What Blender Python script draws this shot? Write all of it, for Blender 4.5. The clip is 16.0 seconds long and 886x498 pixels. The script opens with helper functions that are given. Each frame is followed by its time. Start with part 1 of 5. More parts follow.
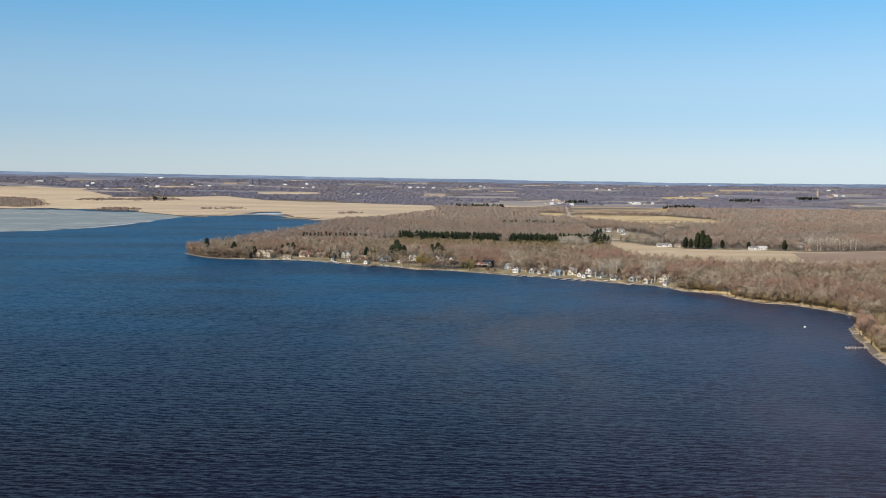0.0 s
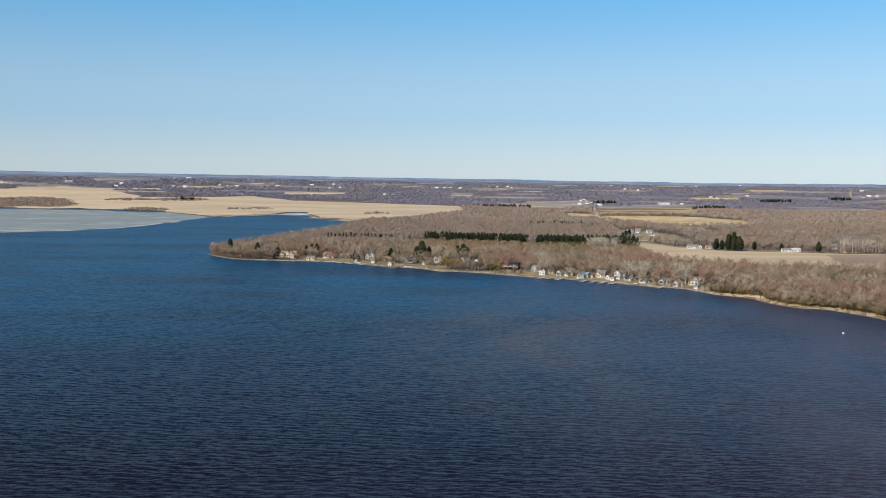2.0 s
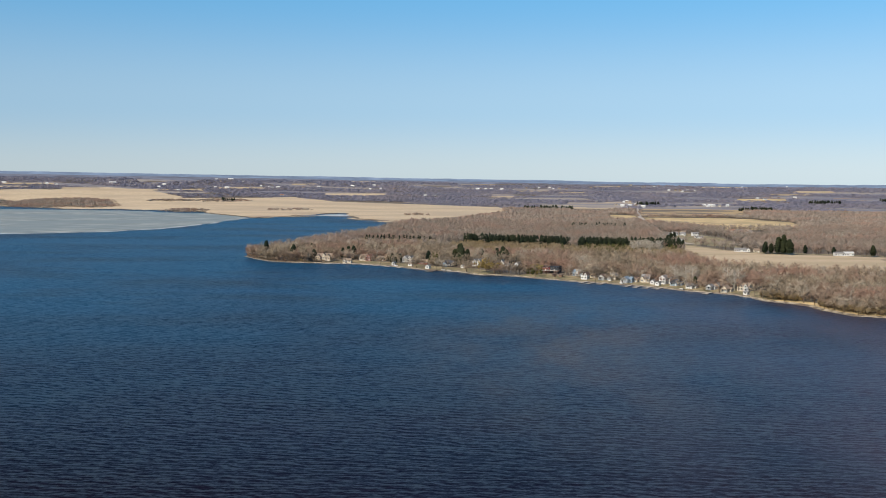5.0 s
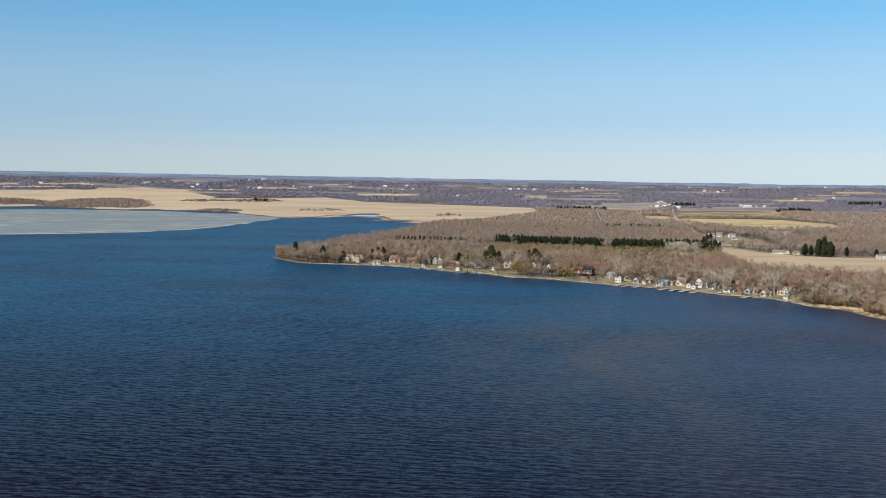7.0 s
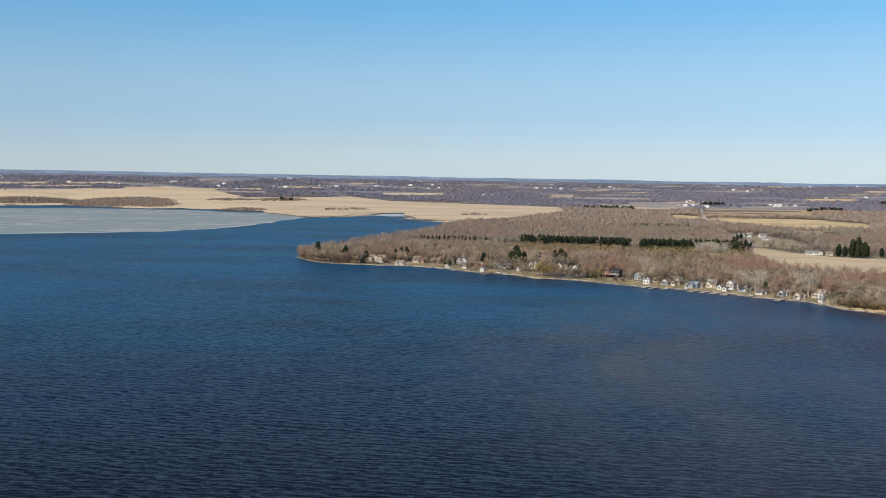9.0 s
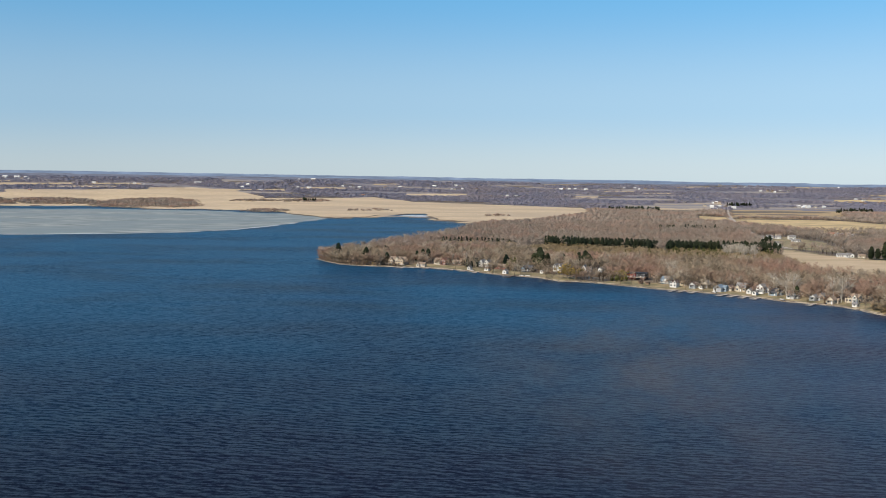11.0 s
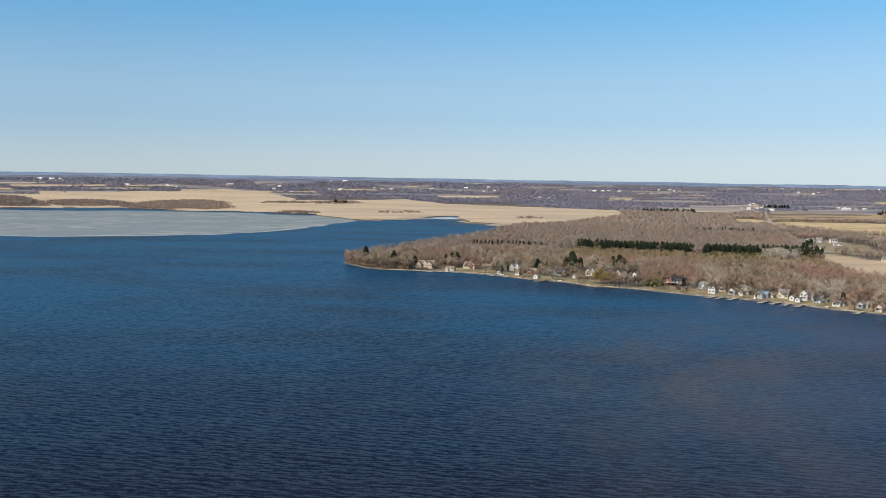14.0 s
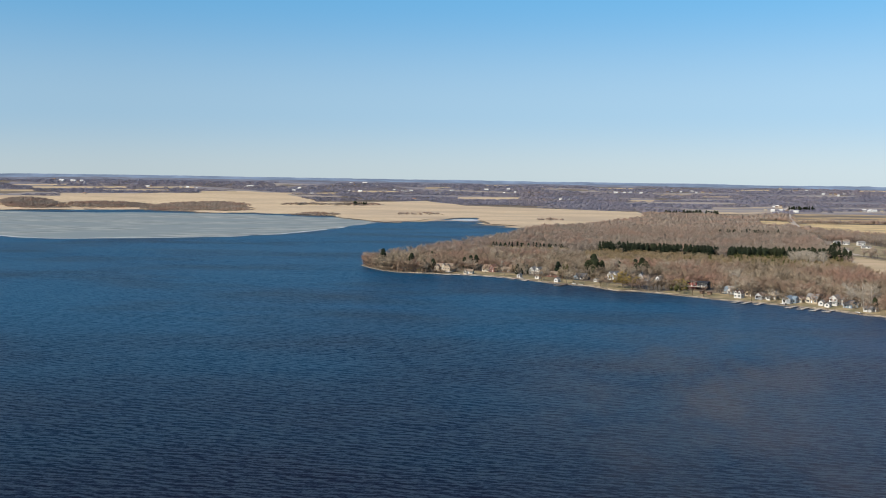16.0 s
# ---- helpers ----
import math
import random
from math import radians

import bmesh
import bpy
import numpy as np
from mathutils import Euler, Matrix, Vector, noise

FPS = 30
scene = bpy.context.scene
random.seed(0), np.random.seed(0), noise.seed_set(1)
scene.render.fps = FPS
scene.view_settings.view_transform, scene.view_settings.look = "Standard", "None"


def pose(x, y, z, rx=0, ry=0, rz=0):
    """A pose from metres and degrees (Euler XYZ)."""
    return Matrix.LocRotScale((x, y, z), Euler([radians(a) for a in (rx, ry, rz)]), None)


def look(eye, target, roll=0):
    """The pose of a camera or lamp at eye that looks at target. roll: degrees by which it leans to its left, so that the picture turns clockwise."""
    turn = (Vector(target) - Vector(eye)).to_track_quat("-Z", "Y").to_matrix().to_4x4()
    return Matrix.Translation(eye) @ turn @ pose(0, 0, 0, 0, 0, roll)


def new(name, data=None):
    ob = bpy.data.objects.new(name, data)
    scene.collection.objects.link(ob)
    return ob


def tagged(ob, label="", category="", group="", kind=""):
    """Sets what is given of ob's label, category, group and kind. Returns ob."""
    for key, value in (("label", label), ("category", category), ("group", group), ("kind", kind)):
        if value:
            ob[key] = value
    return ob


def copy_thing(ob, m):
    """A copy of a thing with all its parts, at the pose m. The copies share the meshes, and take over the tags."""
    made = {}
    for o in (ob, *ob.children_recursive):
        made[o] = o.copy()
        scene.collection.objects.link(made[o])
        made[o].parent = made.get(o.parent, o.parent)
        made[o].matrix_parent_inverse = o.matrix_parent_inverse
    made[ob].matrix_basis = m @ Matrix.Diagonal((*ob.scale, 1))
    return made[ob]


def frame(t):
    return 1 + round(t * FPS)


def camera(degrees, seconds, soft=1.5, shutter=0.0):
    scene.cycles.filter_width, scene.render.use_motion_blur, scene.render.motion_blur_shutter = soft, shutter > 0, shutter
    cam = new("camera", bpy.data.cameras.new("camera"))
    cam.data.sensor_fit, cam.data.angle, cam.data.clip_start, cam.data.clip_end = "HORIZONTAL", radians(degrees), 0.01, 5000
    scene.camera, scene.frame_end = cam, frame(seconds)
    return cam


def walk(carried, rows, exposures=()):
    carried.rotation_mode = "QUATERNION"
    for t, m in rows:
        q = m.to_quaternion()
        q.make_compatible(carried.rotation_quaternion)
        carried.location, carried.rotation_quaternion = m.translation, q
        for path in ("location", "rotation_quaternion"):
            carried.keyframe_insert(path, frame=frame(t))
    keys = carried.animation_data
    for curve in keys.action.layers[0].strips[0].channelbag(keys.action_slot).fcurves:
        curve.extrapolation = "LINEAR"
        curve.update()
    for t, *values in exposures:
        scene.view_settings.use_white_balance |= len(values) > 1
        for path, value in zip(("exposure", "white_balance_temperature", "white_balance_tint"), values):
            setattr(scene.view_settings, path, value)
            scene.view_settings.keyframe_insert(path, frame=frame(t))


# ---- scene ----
cam = camera(48.38, 16.0, soft=0.95)
# seconds, x, y, z, yaw, pitch, roll
ROWS = [
    (0.0, 0.00, 0.00, 95.00, -0.000, -4.146, -0.343),
    (0.5, 0.53, 4.34, 95.06, 0.390, -4.143, -0.343),
    (1.0, 1.03, 8.70, 95.11, 0.791, -4.137, -0.343),
    (1.5, 1.51, 13.06, 95.16, 1.197, -4.138, -0.342),
    (2.0, 1.95, 17.43, 95.20, 1.588, -4.149, -0.342),
    (2.5, 2.38, 21.81, 95.24, 1.988, -4.174, -0.342),
    (3.0, 2.77, 26.20, 95.28, 2.377, -4.158, -0.343),
    (3.5, 3.14, 30.61, 95.31, 2.764, -4.149, -0.343),
    (4.0, 3.48, 35.02, 95.34, 3.165, -4.128, -0.343),
    (6.5, 4.75, 57.27, 95.42, 5.425, -4.106, -0.343),
    (7.0, 4.92, 61.76, 95.43, 5.923, -4.103, -0.343),
    (7.5, 5.06, 66.26, 95.43, 6.337, -4.119, -0.343),
    (8.0, 5.17, 70.77, 95.43, 6.706, -4.138, -0.342),
    (8.5, 5.25, 75.30, 95.42, 7.077, -4.147, -0.341),
    (9.0, 5.31, 79.84, 95.41, 7.453, -4.168, -0.340),
    (11.5, 5.11, 102.77, 95.29, 9.181, -4.124, -0.329),
    (12.0, 4.98, 107.40, 95.26, 9.506, -4.115, -0.325),
    (12.5, 4.81, 112.05, 95.22, 9.837, -4.082, -0.322),
    (13.0, 4.62, 116.71, 95.18, 10.149, -4.078, -0.317),
    (13.5, 4.39, 121.40, 95.13, 10.463, -4.045, -0.312),
    (14.0, 4.14, 126.09, 95.08, 10.759, -4.035, -0.307),
    (14.5, 3.85, 130.81, 95.02, 11.059, -4.021, -0.301),
    (15.0, 3.52, 135.54, 94.97, 11.363, -3.994, -0.294),
    (15.5, 3.17, 140.29, 94.90, 11.667, -3.972, -0.287),
    (16.0, 2.78, 145.06, 94.84, 11.959, -3.943, -0.278),
]
walk(cam, [(t, pose(x, y, z, 90 + pitch, 0, yaw) @ pose(0, 0, 0, 0, 0, -roll)) for t, x, y, z, yaw, pitch, roll in ROWS])

# ---- sky and sun ----
SUN_EL, SUN_ROT = radians(38), radians(220)
world = bpy.data.worlds.new("world")
scene.world = world
world.use_nodes = True
wn, wl = world.node_tree.nodes, world.node_tree.links
sky = wn.new("ShaderNodeTexSky")
sky.sky_type, sky.sun_disc = "NISHITA", False
sky.sun_elevation, sky.sun_rotation = SUN_EL, SUN_ROT
sky.altitude, sky.air_density, sky.dust_density, sky.ozone_density = 300, 1.0, 0.6, 3.0
wn["Background"].inputs["Strength"].default_value = 0.1
# the clear-day gradient of the air: pale at the horizon, deepening upward, brighter opposite the sun
way, part_z, fade = wn.new("ShaderNodeTexCoord"), wn.new("ShaderNodeSeparateXYZ"), wn.new("ShaderNodeValToRGB")
wl.new(way.outputs["Generated"], part_z.inputs[0])
wl.new(part_z.outputs[2], fade.inputs[0])
fade.color_ramp.interpolation = "EASE"
fade.color_ramp.elements[0].position, fade.color_ramp.elements[0].color = 0.0, (5.75, 7.0, 7.7, 1)
fade.color_ramp.elements[1].position, fade.color_ramp.elements[1].color = 1.0, (0.22, 0.8, 2.2, 1)
for at, colour in ((0.07, (3.75, 6.05, 8.2, 1)), (0.19, (1.5, 4.75, 8.3, 1)), (0.30, (0.62, 2.4, 5.3, 1)), (0.5, (0.34, 1.3, 3.2, 1))):
    fade.color_ramp.elements.new(at).color = colour
air = wn.new("ShaderNodeMix")
air.data_type = "RGBA"
air.inputs[0].default_value = 0.85
wl.new(sky.outputs["Color"], air.inputs[6])
side, glow = wn.new("ShaderNodeMapRange"), wn.new("ShaderNodeMix")
glow.data_type, glow.blend_type, glow.inputs[0].default_value = "RGBA", "MULTIPLY", 1.0
side.inputs[1].default_value, side.inputs[2].default_value, side.inputs[3].default_value, side.inputs[4].default_value = -0.5, 0.5, 0.88, 1.18
wl.new(part_z.outputs[0], side.inputs[0])
wl.new(fade.outputs[0], glow.inputs[6])
wl.new(side.outputs[0], glow.inputs[7])
wl.new(glow.outputs[2], air.inputs[7])
wl.new(air.outputs[2], wn["Background"].inputs["Color"])
sun = new("sun", bpy.data.lights.new("sun", "SUN"))
sun.data.energy, sun.data.angle, sun.data.color = 5.0, radians(0.53), (1.0, 0.905, 0.775)
sun_way = Vector((math.sin(SUN_ROT) * math.cos(SUN_EL), math.cos(SUN_ROT) * math.cos(SUN_EL), math.sin(SUN_EL)))
sun.matrix_world = look(sun_way * 300, (0, 0, 0))
scene.view_settings.exposure = 0.0


# ---- materials ----
def shader(name):
    m = bpy.data.materials.new(name)
    m.use_nodes = True
    return m, m.node_tree.nodes, m.node_tree.links, m.node_tree.nodes["Principled BSDF"]


def mixed(n, l, fac, a, b, blend="MIX"):
    """A colour mix; a and b are colours or sockets, fac a number or a socket."""
    mix = n.new("ShaderNodeMix")
    mix.data_type, mix.blend_type = "RGBA", blend
    for key, v in ((0, fac), (6, a), (7, b)):
        if isinstance(v, bpy.types.NodeSocket):
            l.new(v, mix.inputs[key])
        else:
            mix.inputs[key].default_value = v if key == 0 else (*v, 1)
    return mix.outputs[2]


def noisy(n, l, scale, lo=0.35, hi=0.65, detail=3.0, stretch=(1, 1, 1), turn=0.0, rough=0.5):
    """A noise in world metres, cut to the range lo to hi."""
    geo, mp, tex, ramp = n.new("ShaderNodeNewGeometry"), n.new("ShaderNodeMapping"), n.new("ShaderNodeTexNoise"), n.new("ShaderNodeMapRange")
    mp.inputs["Scale"].default_value, mp.inputs["Rotation"].default_value = stretch, (0, 0, turn)
    tex.inputs["Scale"].default_value, tex.inputs["Detail"].default_value, tex.inputs["Roughness"].default_value = 1 / scale, detail, rough
    ramp.inputs[1].default_value, ramp.inputs[2].default_value = lo, hi
    l.new(geo.outputs["Position"], mp.inputs[0])
    l.new(mp.outputs[0], tex.inputs["Vector"])
    l.new(tex.outputs[0], ramp.inputs[0])
    return ramp.outputs[0], tex


def surface(name, dark, light, fine=1.0, broad=30.0, rough=0.85, third=None, bump=0.0, stretch=(1, 1, 1), turn=0.0, per_piece=0.0):
    """A matt surface of two colours in fine grain, and a third in broad patches."""
    m, n, l, b = shader(name)
    grain, tex = noisy(n, l, fine, 0.3, 0.7, 4.0, stretch, turn)
    col = mixed(n, l, grain, dark, light)
    if third:
        patch, _ = noisy(n, l, broad, 0.42, 0.62, 4.0, stretch, turn)
        col = mixed(n, l, patch, col, third)
    if per_piece:
        info, ramp = n.new("ShaderNodeObjectInfo"), n.new("ShaderNodeMapRange")
        ramp.inputs[3].default_value, ramp.inputs[4].default_value = 1 - per_piece, 1 + per_piece
        l.new(info.outputs["Random"], ramp.inputs[0])
        col = mixed(n, l, 1.0, col, ramp.outputs[0], "MULTIPLY")
    l.new(col, b.inputs["Base Color"])
    b.inputs["Roughness"].default_value = rough
    if bump:
        bp = n.new("ShaderNodeBump")
        bp.inputs["Distance"].default_value = bump
        l.new(tex.outputs[0], bp.inputs["Height"])
        l.new(bp.outputs[0], b.inputs["Normal"])
    return m


def plant(name, dark, light, third, broad=60.0, rough=0.9, through_share=0.34, pale=None, domed=0.5):
    """Bark, twigs or needles: tone by plant (attribute), by piece and in broad patches."""
    m, n, l, b = shader(name)
    at, geo = n.new("ShaderNodeAttribute"), n.new("ShaderNodeNewGeometry")
    at.attribute_name = "tone"
    info = n.new("ShaderNodeObjectInfo")
    both = n.new("ShaderNodeMath")
    both.operation = "ADD"
    l.new(at.outputs["Fac"], both.inputs[0])
    l.new(info.outputs["Random"], both.inputs[1])
    wrap = n.new("ShaderNodeMath")
    wrap.operation = "FRACT"
    l.new(both.outputs[0], wrap.inputs[0])
    col = mixed(n, l, wrap.outputs[0], dark, light)
    patch, _ = noisy(n, l, broad, 0.45, 0.65, 3.0)
    col = mixed(n, l, patch, col, third)
    if pale:
        spots, _ = noisy(n, l, 26, 0.54, 0.68, 2.0)
        col = mixed(n, l, spots, col, pale)
    ramp = n.new("ShaderNodeMapRange")
    ramp.inputs[3].default_value, ramp.inputs[4].default_value = 0.84, 1.16
    l.new(geo.outputs["Random Per Island"], ramp.inputs[0])
    col = mixed(n, l, 1.0, col, ramp.outputs[0], "MULTIPLY")
    l.new(col, b.inputs["Base Color"])
    b.inputs["Roughness"].default_value = rough
    b.inputs["Specular IOR Level"].default_value = 0.15
    if domed:
        # the mass of fine twigs takes the light as a rounded crown
        crown_way, to_world, keep, own, both_ways, unit = n.new("ShaderNodeAttribute"), n.new("ShaderNodeVectorTransform"), n.new("ShaderNodeVectorMath"), n.new("ShaderNodeVectorMath"), n.new("ShaderNodeVectorMath"), n.new("ShaderNodeVectorMath")
        crown_way.attribute_name = "crown_way"
        to_world.vector_type, to_world.convert_from, to_world.convert_to = "NORMAL", "OBJECT", "WORLD"
        keep.operation = own.operation = "SCALE"
        unit.operation = "NORMALIZE"
        keep.inputs["Scale"].default_value, own.inputs["Scale"].default_value = domed, 1 - domed
        l.new(crown_way.outputs["Vector"], to_world.inputs[0])
        l.new(to_world.outputs[0], keep.inputs[0])
        l.new(geo.outputs["Normal"], own.inputs[0])
        l.new(keep.outputs[0], both_ways.inputs[0])
        l.new(own.outputs[0], both_ways.inputs[1])
        l.new(both_ways.outputs[0], unit.inputs[0])
        l.new(unit.outputs[0], b.inputs["Normal"])
    # a spray of twigs or needles lets part of the light through
    thin, both_sides = n.new("ShaderNodeBsdfTranslucent"), n.new("ShaderNodeMixShader")
    l.new(col, thin.inputs["Color"])
    if domed:
        l.new(unit.outputs[0], thin.inputs["Normal"])
    both_sides.inputs[0].default_value = through_share
    l.new(b.outputs[0], both_sides.inputs[1])
    l.new(thin.outputs[0], both_sides.inputs[2])
    l.new(both_sides.outputs[0], n["Material Output"].inputs["Surface"])
    return m


def water_material():
    m, n, l, b = shader("lake_water")
    b.inputs["Roughness"].default_value = 0.33
    b.inputs["IOR"].default_value = 1.145
    # ripples: the normal leans by two noises, in calmer and rougher patches
    geo = n.new("ShaderNodeNewGeometry")
    total = None
    for scale, stretch, turn, k in ((1.5, (0.45, 1, 1), 0.10, 0.56), (0.55, (0.6, 1, 1), -0.2, 0.42), (9.0, (0.35, 1, 1), 0.3, 0.12)):
        mp, tex, sub, mul = n.new("ShaderNodeMapping"), n.new("ShaderNodeTexNoise"), n.new("ShaderNodeVectorMath"), n.new("ShaderNodeVectorMath")
        mp.inputs["Scale"].default_value, mp.inputs["Rotation"].default_value = stretch, (0, 0, turn)
        tex.inputs["Scale"].default_value, tex.inputs["Detail"].default_value = 1 / scale, 2.0
        sub.operation, mul.operation = "SUBTRACT", "MULTIPLY"
        sub.inputs[1].default_value, mul.inputs[1].default_value = (0.5, 0.5, 0.5), (k * 0.6, k * 1.4, 0)
        l.new(geo.outputs["Position"], mp.inputs[0])
        l.new(mp.outputs[0], tex.inputs["Vector"])
        l.new(tex.outputs["Color"], sub.inputs[0])
        l.new(sub.outputs[0], mul.inputs[0])
        if total is None:
            total = mul.outputs[0]
        else:
            add = n.new("ShaderNodeVectorMath")
            l.new(total, add.inputs[0])
            l.new(mul.outputs[0], add.inputs[1])
            total = add.outputs[0]
    # the wind's regular wave trains
    for length, turn, k in ((4.6, 0.16, 0.095), (2.6, -0.10, 0.105)):
        mp, bands, lean, add = n.new("ShaderNodeMapping"), n.new("ShaderNodeTexWave"), n.new("ShaderNodeCombineXYZ"), n.new("ShaderNodeVectorMath")
        mp.inputs["Rotation"].default_value = (0, 0, turn)
        bands.wave_type, bands.bands_direction, bands.wave_profile = "BANDS", "Y", "SIN"
        bands.inputs["Scale"].default_value, bands.inputs["Distortion"].default_value = 0.314 / length, 8.0
        bands.inputs["Detail"].default_value, bands.inputs["Detail Scale"].default_value = 2.0, 0.9
        span = n.new("ShaderNodeMapRange")
        span.inputs[3].default_value, span.inputs[4].default_value = -k, k
        l.new(geo.outputs["Position"], mp.inputs[0])
        l.new(mp.outputs[0], bands.inputs["Vector"])
        l.new(bands.outputs["Fac"], span.inputs[0])
        l.new(span.outputs[0], lean.inputs[1])
        l.new(total, add.inputs[0])
        l.new(lean.outputs[0], add.inputs[1])
        total = add.outputs[0]
    gust, _ = noisy(n, l, 170, 0.35, 0.7, 4.0, (0.45, 1, 1), 0.3)
    force = n.new("ShaderNodeMapRange")
    force.inputs[3].default_value, force.inputs[4].default_value = 0.55, 1.35
    l.new(gust, force.inputs[0])
    scaled, up, norm = n.new("ShaderNodeVectorMath"), n.new("ShaderNodeVectorMath"), n.new("ShaderNodeVectorMath")
    scaled.operation, norm.operation = "SCALE", "NORMALIZE"
    l.new(total, scaled.inputs[0])
    l.new(force.outputs[0], scaled.inputs["Scale"])
    up.inputs[1].default_value = (0, 0, 1)
    l.new(scaled.outputs[0], up.inputs[0])
    l.new(up.outputs[0], norm.inputs[0])
    l.new(norm.outputs[0], b.inputs["Normal"])
    # peat-brown shallows toward the bay, blue-black water beyond
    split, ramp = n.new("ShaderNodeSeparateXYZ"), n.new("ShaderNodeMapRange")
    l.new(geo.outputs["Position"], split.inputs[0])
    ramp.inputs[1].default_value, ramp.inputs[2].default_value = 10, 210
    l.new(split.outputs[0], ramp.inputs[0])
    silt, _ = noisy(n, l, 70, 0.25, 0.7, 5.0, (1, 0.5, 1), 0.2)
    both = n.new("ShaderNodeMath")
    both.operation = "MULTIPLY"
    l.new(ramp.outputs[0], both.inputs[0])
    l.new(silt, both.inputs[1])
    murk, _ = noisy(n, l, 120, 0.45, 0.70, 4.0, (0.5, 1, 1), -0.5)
    # northward the blue of reflected sky is put into the base colour
    far_sheen = n.new("ShaderNodeMapRange")
    far_sheen.inputs[1].default_value, far_sheen.inputs[2].default_value = 330, 800
    l.new(split.outputs[1], far_sheen.inputs[0])
    sheened = mixed(n, l, far_sheen.outputs[0], (0.007, 0.003, 0.007), (0.003, 0.052, 0.114))
    deep = mixed(n, l, murk, sheened, (0.010, 0.010, 0.022))
    # a wind patch in mid lake: its changed reflection coloured in, mottled grey-brown
    off, away_from, near = n.new("ShaderNodeVectorMath"), n.new("ShaderNodeVectorMath"), n.new("ShaderNodeMapRange")
    off.operation, away_from.operation = "MULTIPLY_ADD", "LENGTH"
    off.inputs[1].default_value, off.inputs[2].default_value = (1 / 105, 1 / 250, 0), (-40 / 105, -620 / 250, 0)
    near.inputs[1].default_value, near.inputs[2].default_value, near.inputs[3].default_value, near.inputs[4].default_value = 0.1, 1.1, 1, 0
    l.new(geo.outputs["Position"], off.inputs[0])
    l.new(off.outputs[0], away_from.inputs[0])
    l.new(away_from.outputs["Value"], near.inputs[0])
    ruffle, _ = noisy(n, l, 38, 0.30, 0.62, 6.0, (1, 0.45, 1), 0.2, 0.62)
    wind_patch = n.new("ShaderNodeMath")
    wind_patch.operation = "MULTIPLY"
    l.new(near.outputs[0], wind_patch.inputs[0])
    l.new(ruffle, wind_patch.inputs[1])
    deep = mixed(n, l, wind_patch.outputs[0], deep, (0.058, 0.051, 0.052))
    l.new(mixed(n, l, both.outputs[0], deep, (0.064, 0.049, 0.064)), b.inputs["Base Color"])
    return m


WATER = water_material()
SOIL = surface("woodland_floor", (0.10, 0.08, 0.055), (0.22, 0.18, 0.12), 2.0, 40, third=(0.16, 0.12, 0.085))
MARSH = surface("dry_reed_bed", (0.50, 0.375, 0.225), (0.66, 0.52, 0.34), 6.0, 120, third=(0.47, 0.36, 0.24), stretch=(0.4, 1, 1))
TAN = surface("stubble_field", (0.48, 0.36, 0.22), (0.60, 0.46, 0.295), 5.0, 60, third=(0.44, 0.335, 0.20), stretch=(0.3, 1, 1))
GOLD = surface("dry_meadow", (0.55, 0.40, 0.19), (0.70, 0.52, 0.27), 5.0, 70, third=(0.42, 0.315, 0.16))
OCHRE = surface("ochre_stubble", (0.38, 0.26, 0.125), (0.48, 0.335, 0.17), 5.0, 70, third=(0.43, 0.31, 0.16))
PLOUGH = surface("ploughed_soil", (0.24, 0.16, 0.11), (0.32, 0.21, 0.14), 3.0, 40, third=(0.34, 0.25, 0.17), stretch=(0.3, 1, 1))
LAWN = surface("dormant_lawn", (0.24, 0.19, 0.10), (0.42, 0.33, 0.19), 2.0, 14, third=(0.19, 0.165, 0.08))
SAND = surface("pale_shore_sand", (0.36, 0.29, 0.20), (0.52, 0.44, 0.32), 1.0, 14, third=(0.26, 0.21, 0.15))
GRAVEL = surface("gravel_road", (0.46, 0.38, 0.30), (0.58, 0.49, 0.40), 2.0, 30, third=(0.38, 0.33, 0.28))
ICE = surface("grey_lake_ice", (0.15, 0.185, 0.19), (0.40, 0.42, 0.40), 26.0, 150, 0.8, third=(0.22, 0.265, 0.275), stretch=(0.5, 1, 1), turn=0.2)
ICE.node_tree.nodes["Principled BSDF"].inputs["Specular IOR Level"].default_value = 0.1
# far hill twigs: the blue haze of distance is put into their colour
HAZED_TWIG = plant("hazed_hill_twigs", (0.25, 0.245, 0.31), (0.36, 0.345, 0.41), (0.33, 0.295, 0.33), 300)
SCRUB_TWIG = plant("scrub_twigs", (0.32, 0.25, 0.15), (0.56, 0.44, 0.28), (0.40, 0.30, 0.16), 45)
TWIG = plant("bare_twigs", (0.23, 0.18, 0.125), (0.54, 0.435, 0.315), (0.45, 0.285, 0.215), 75, pale=(0.57, 0.49, 0.38))
# greyer than TWIG: some of the distance haze sits in the colour
DUSK_TWIG = plant("hazed_bare_twigs", (0.29, 0.24, 0.195), (0.50, 0.415, 0.34), (0.46, 0.32, 0.25), 85)
BARK = plant("grey_bark", (0.22, 0.18, 0.14), (0.38, 0.33, 0.27), (0.26, 0.21, 0.17), 50, domed=0)
PINE = plant("pine_needles", (0.018, 0.028, 0.018), (0.038, 0.050, 0.027), (0.048, 0.056, 0.026), 40, 0.9, 0.12, domed=0.4)


# ---- ground ----
def rise(x, y):
    """The height of the far hills over the lake."""
    d, az = math.hypot(x, y), math.degrees(math.atan2(x, y))
    extra = min(46.0, max(0.0, 14 - 1.05 * az))
    g = min(d, 4560)
    return 75.5 * max(0.0, (g - 2800) / 2050) ** 1.6 + extra * max(0.0, (g - 3100) / 1770) ** 2 - max(0.0, d - 4560) * 0.08


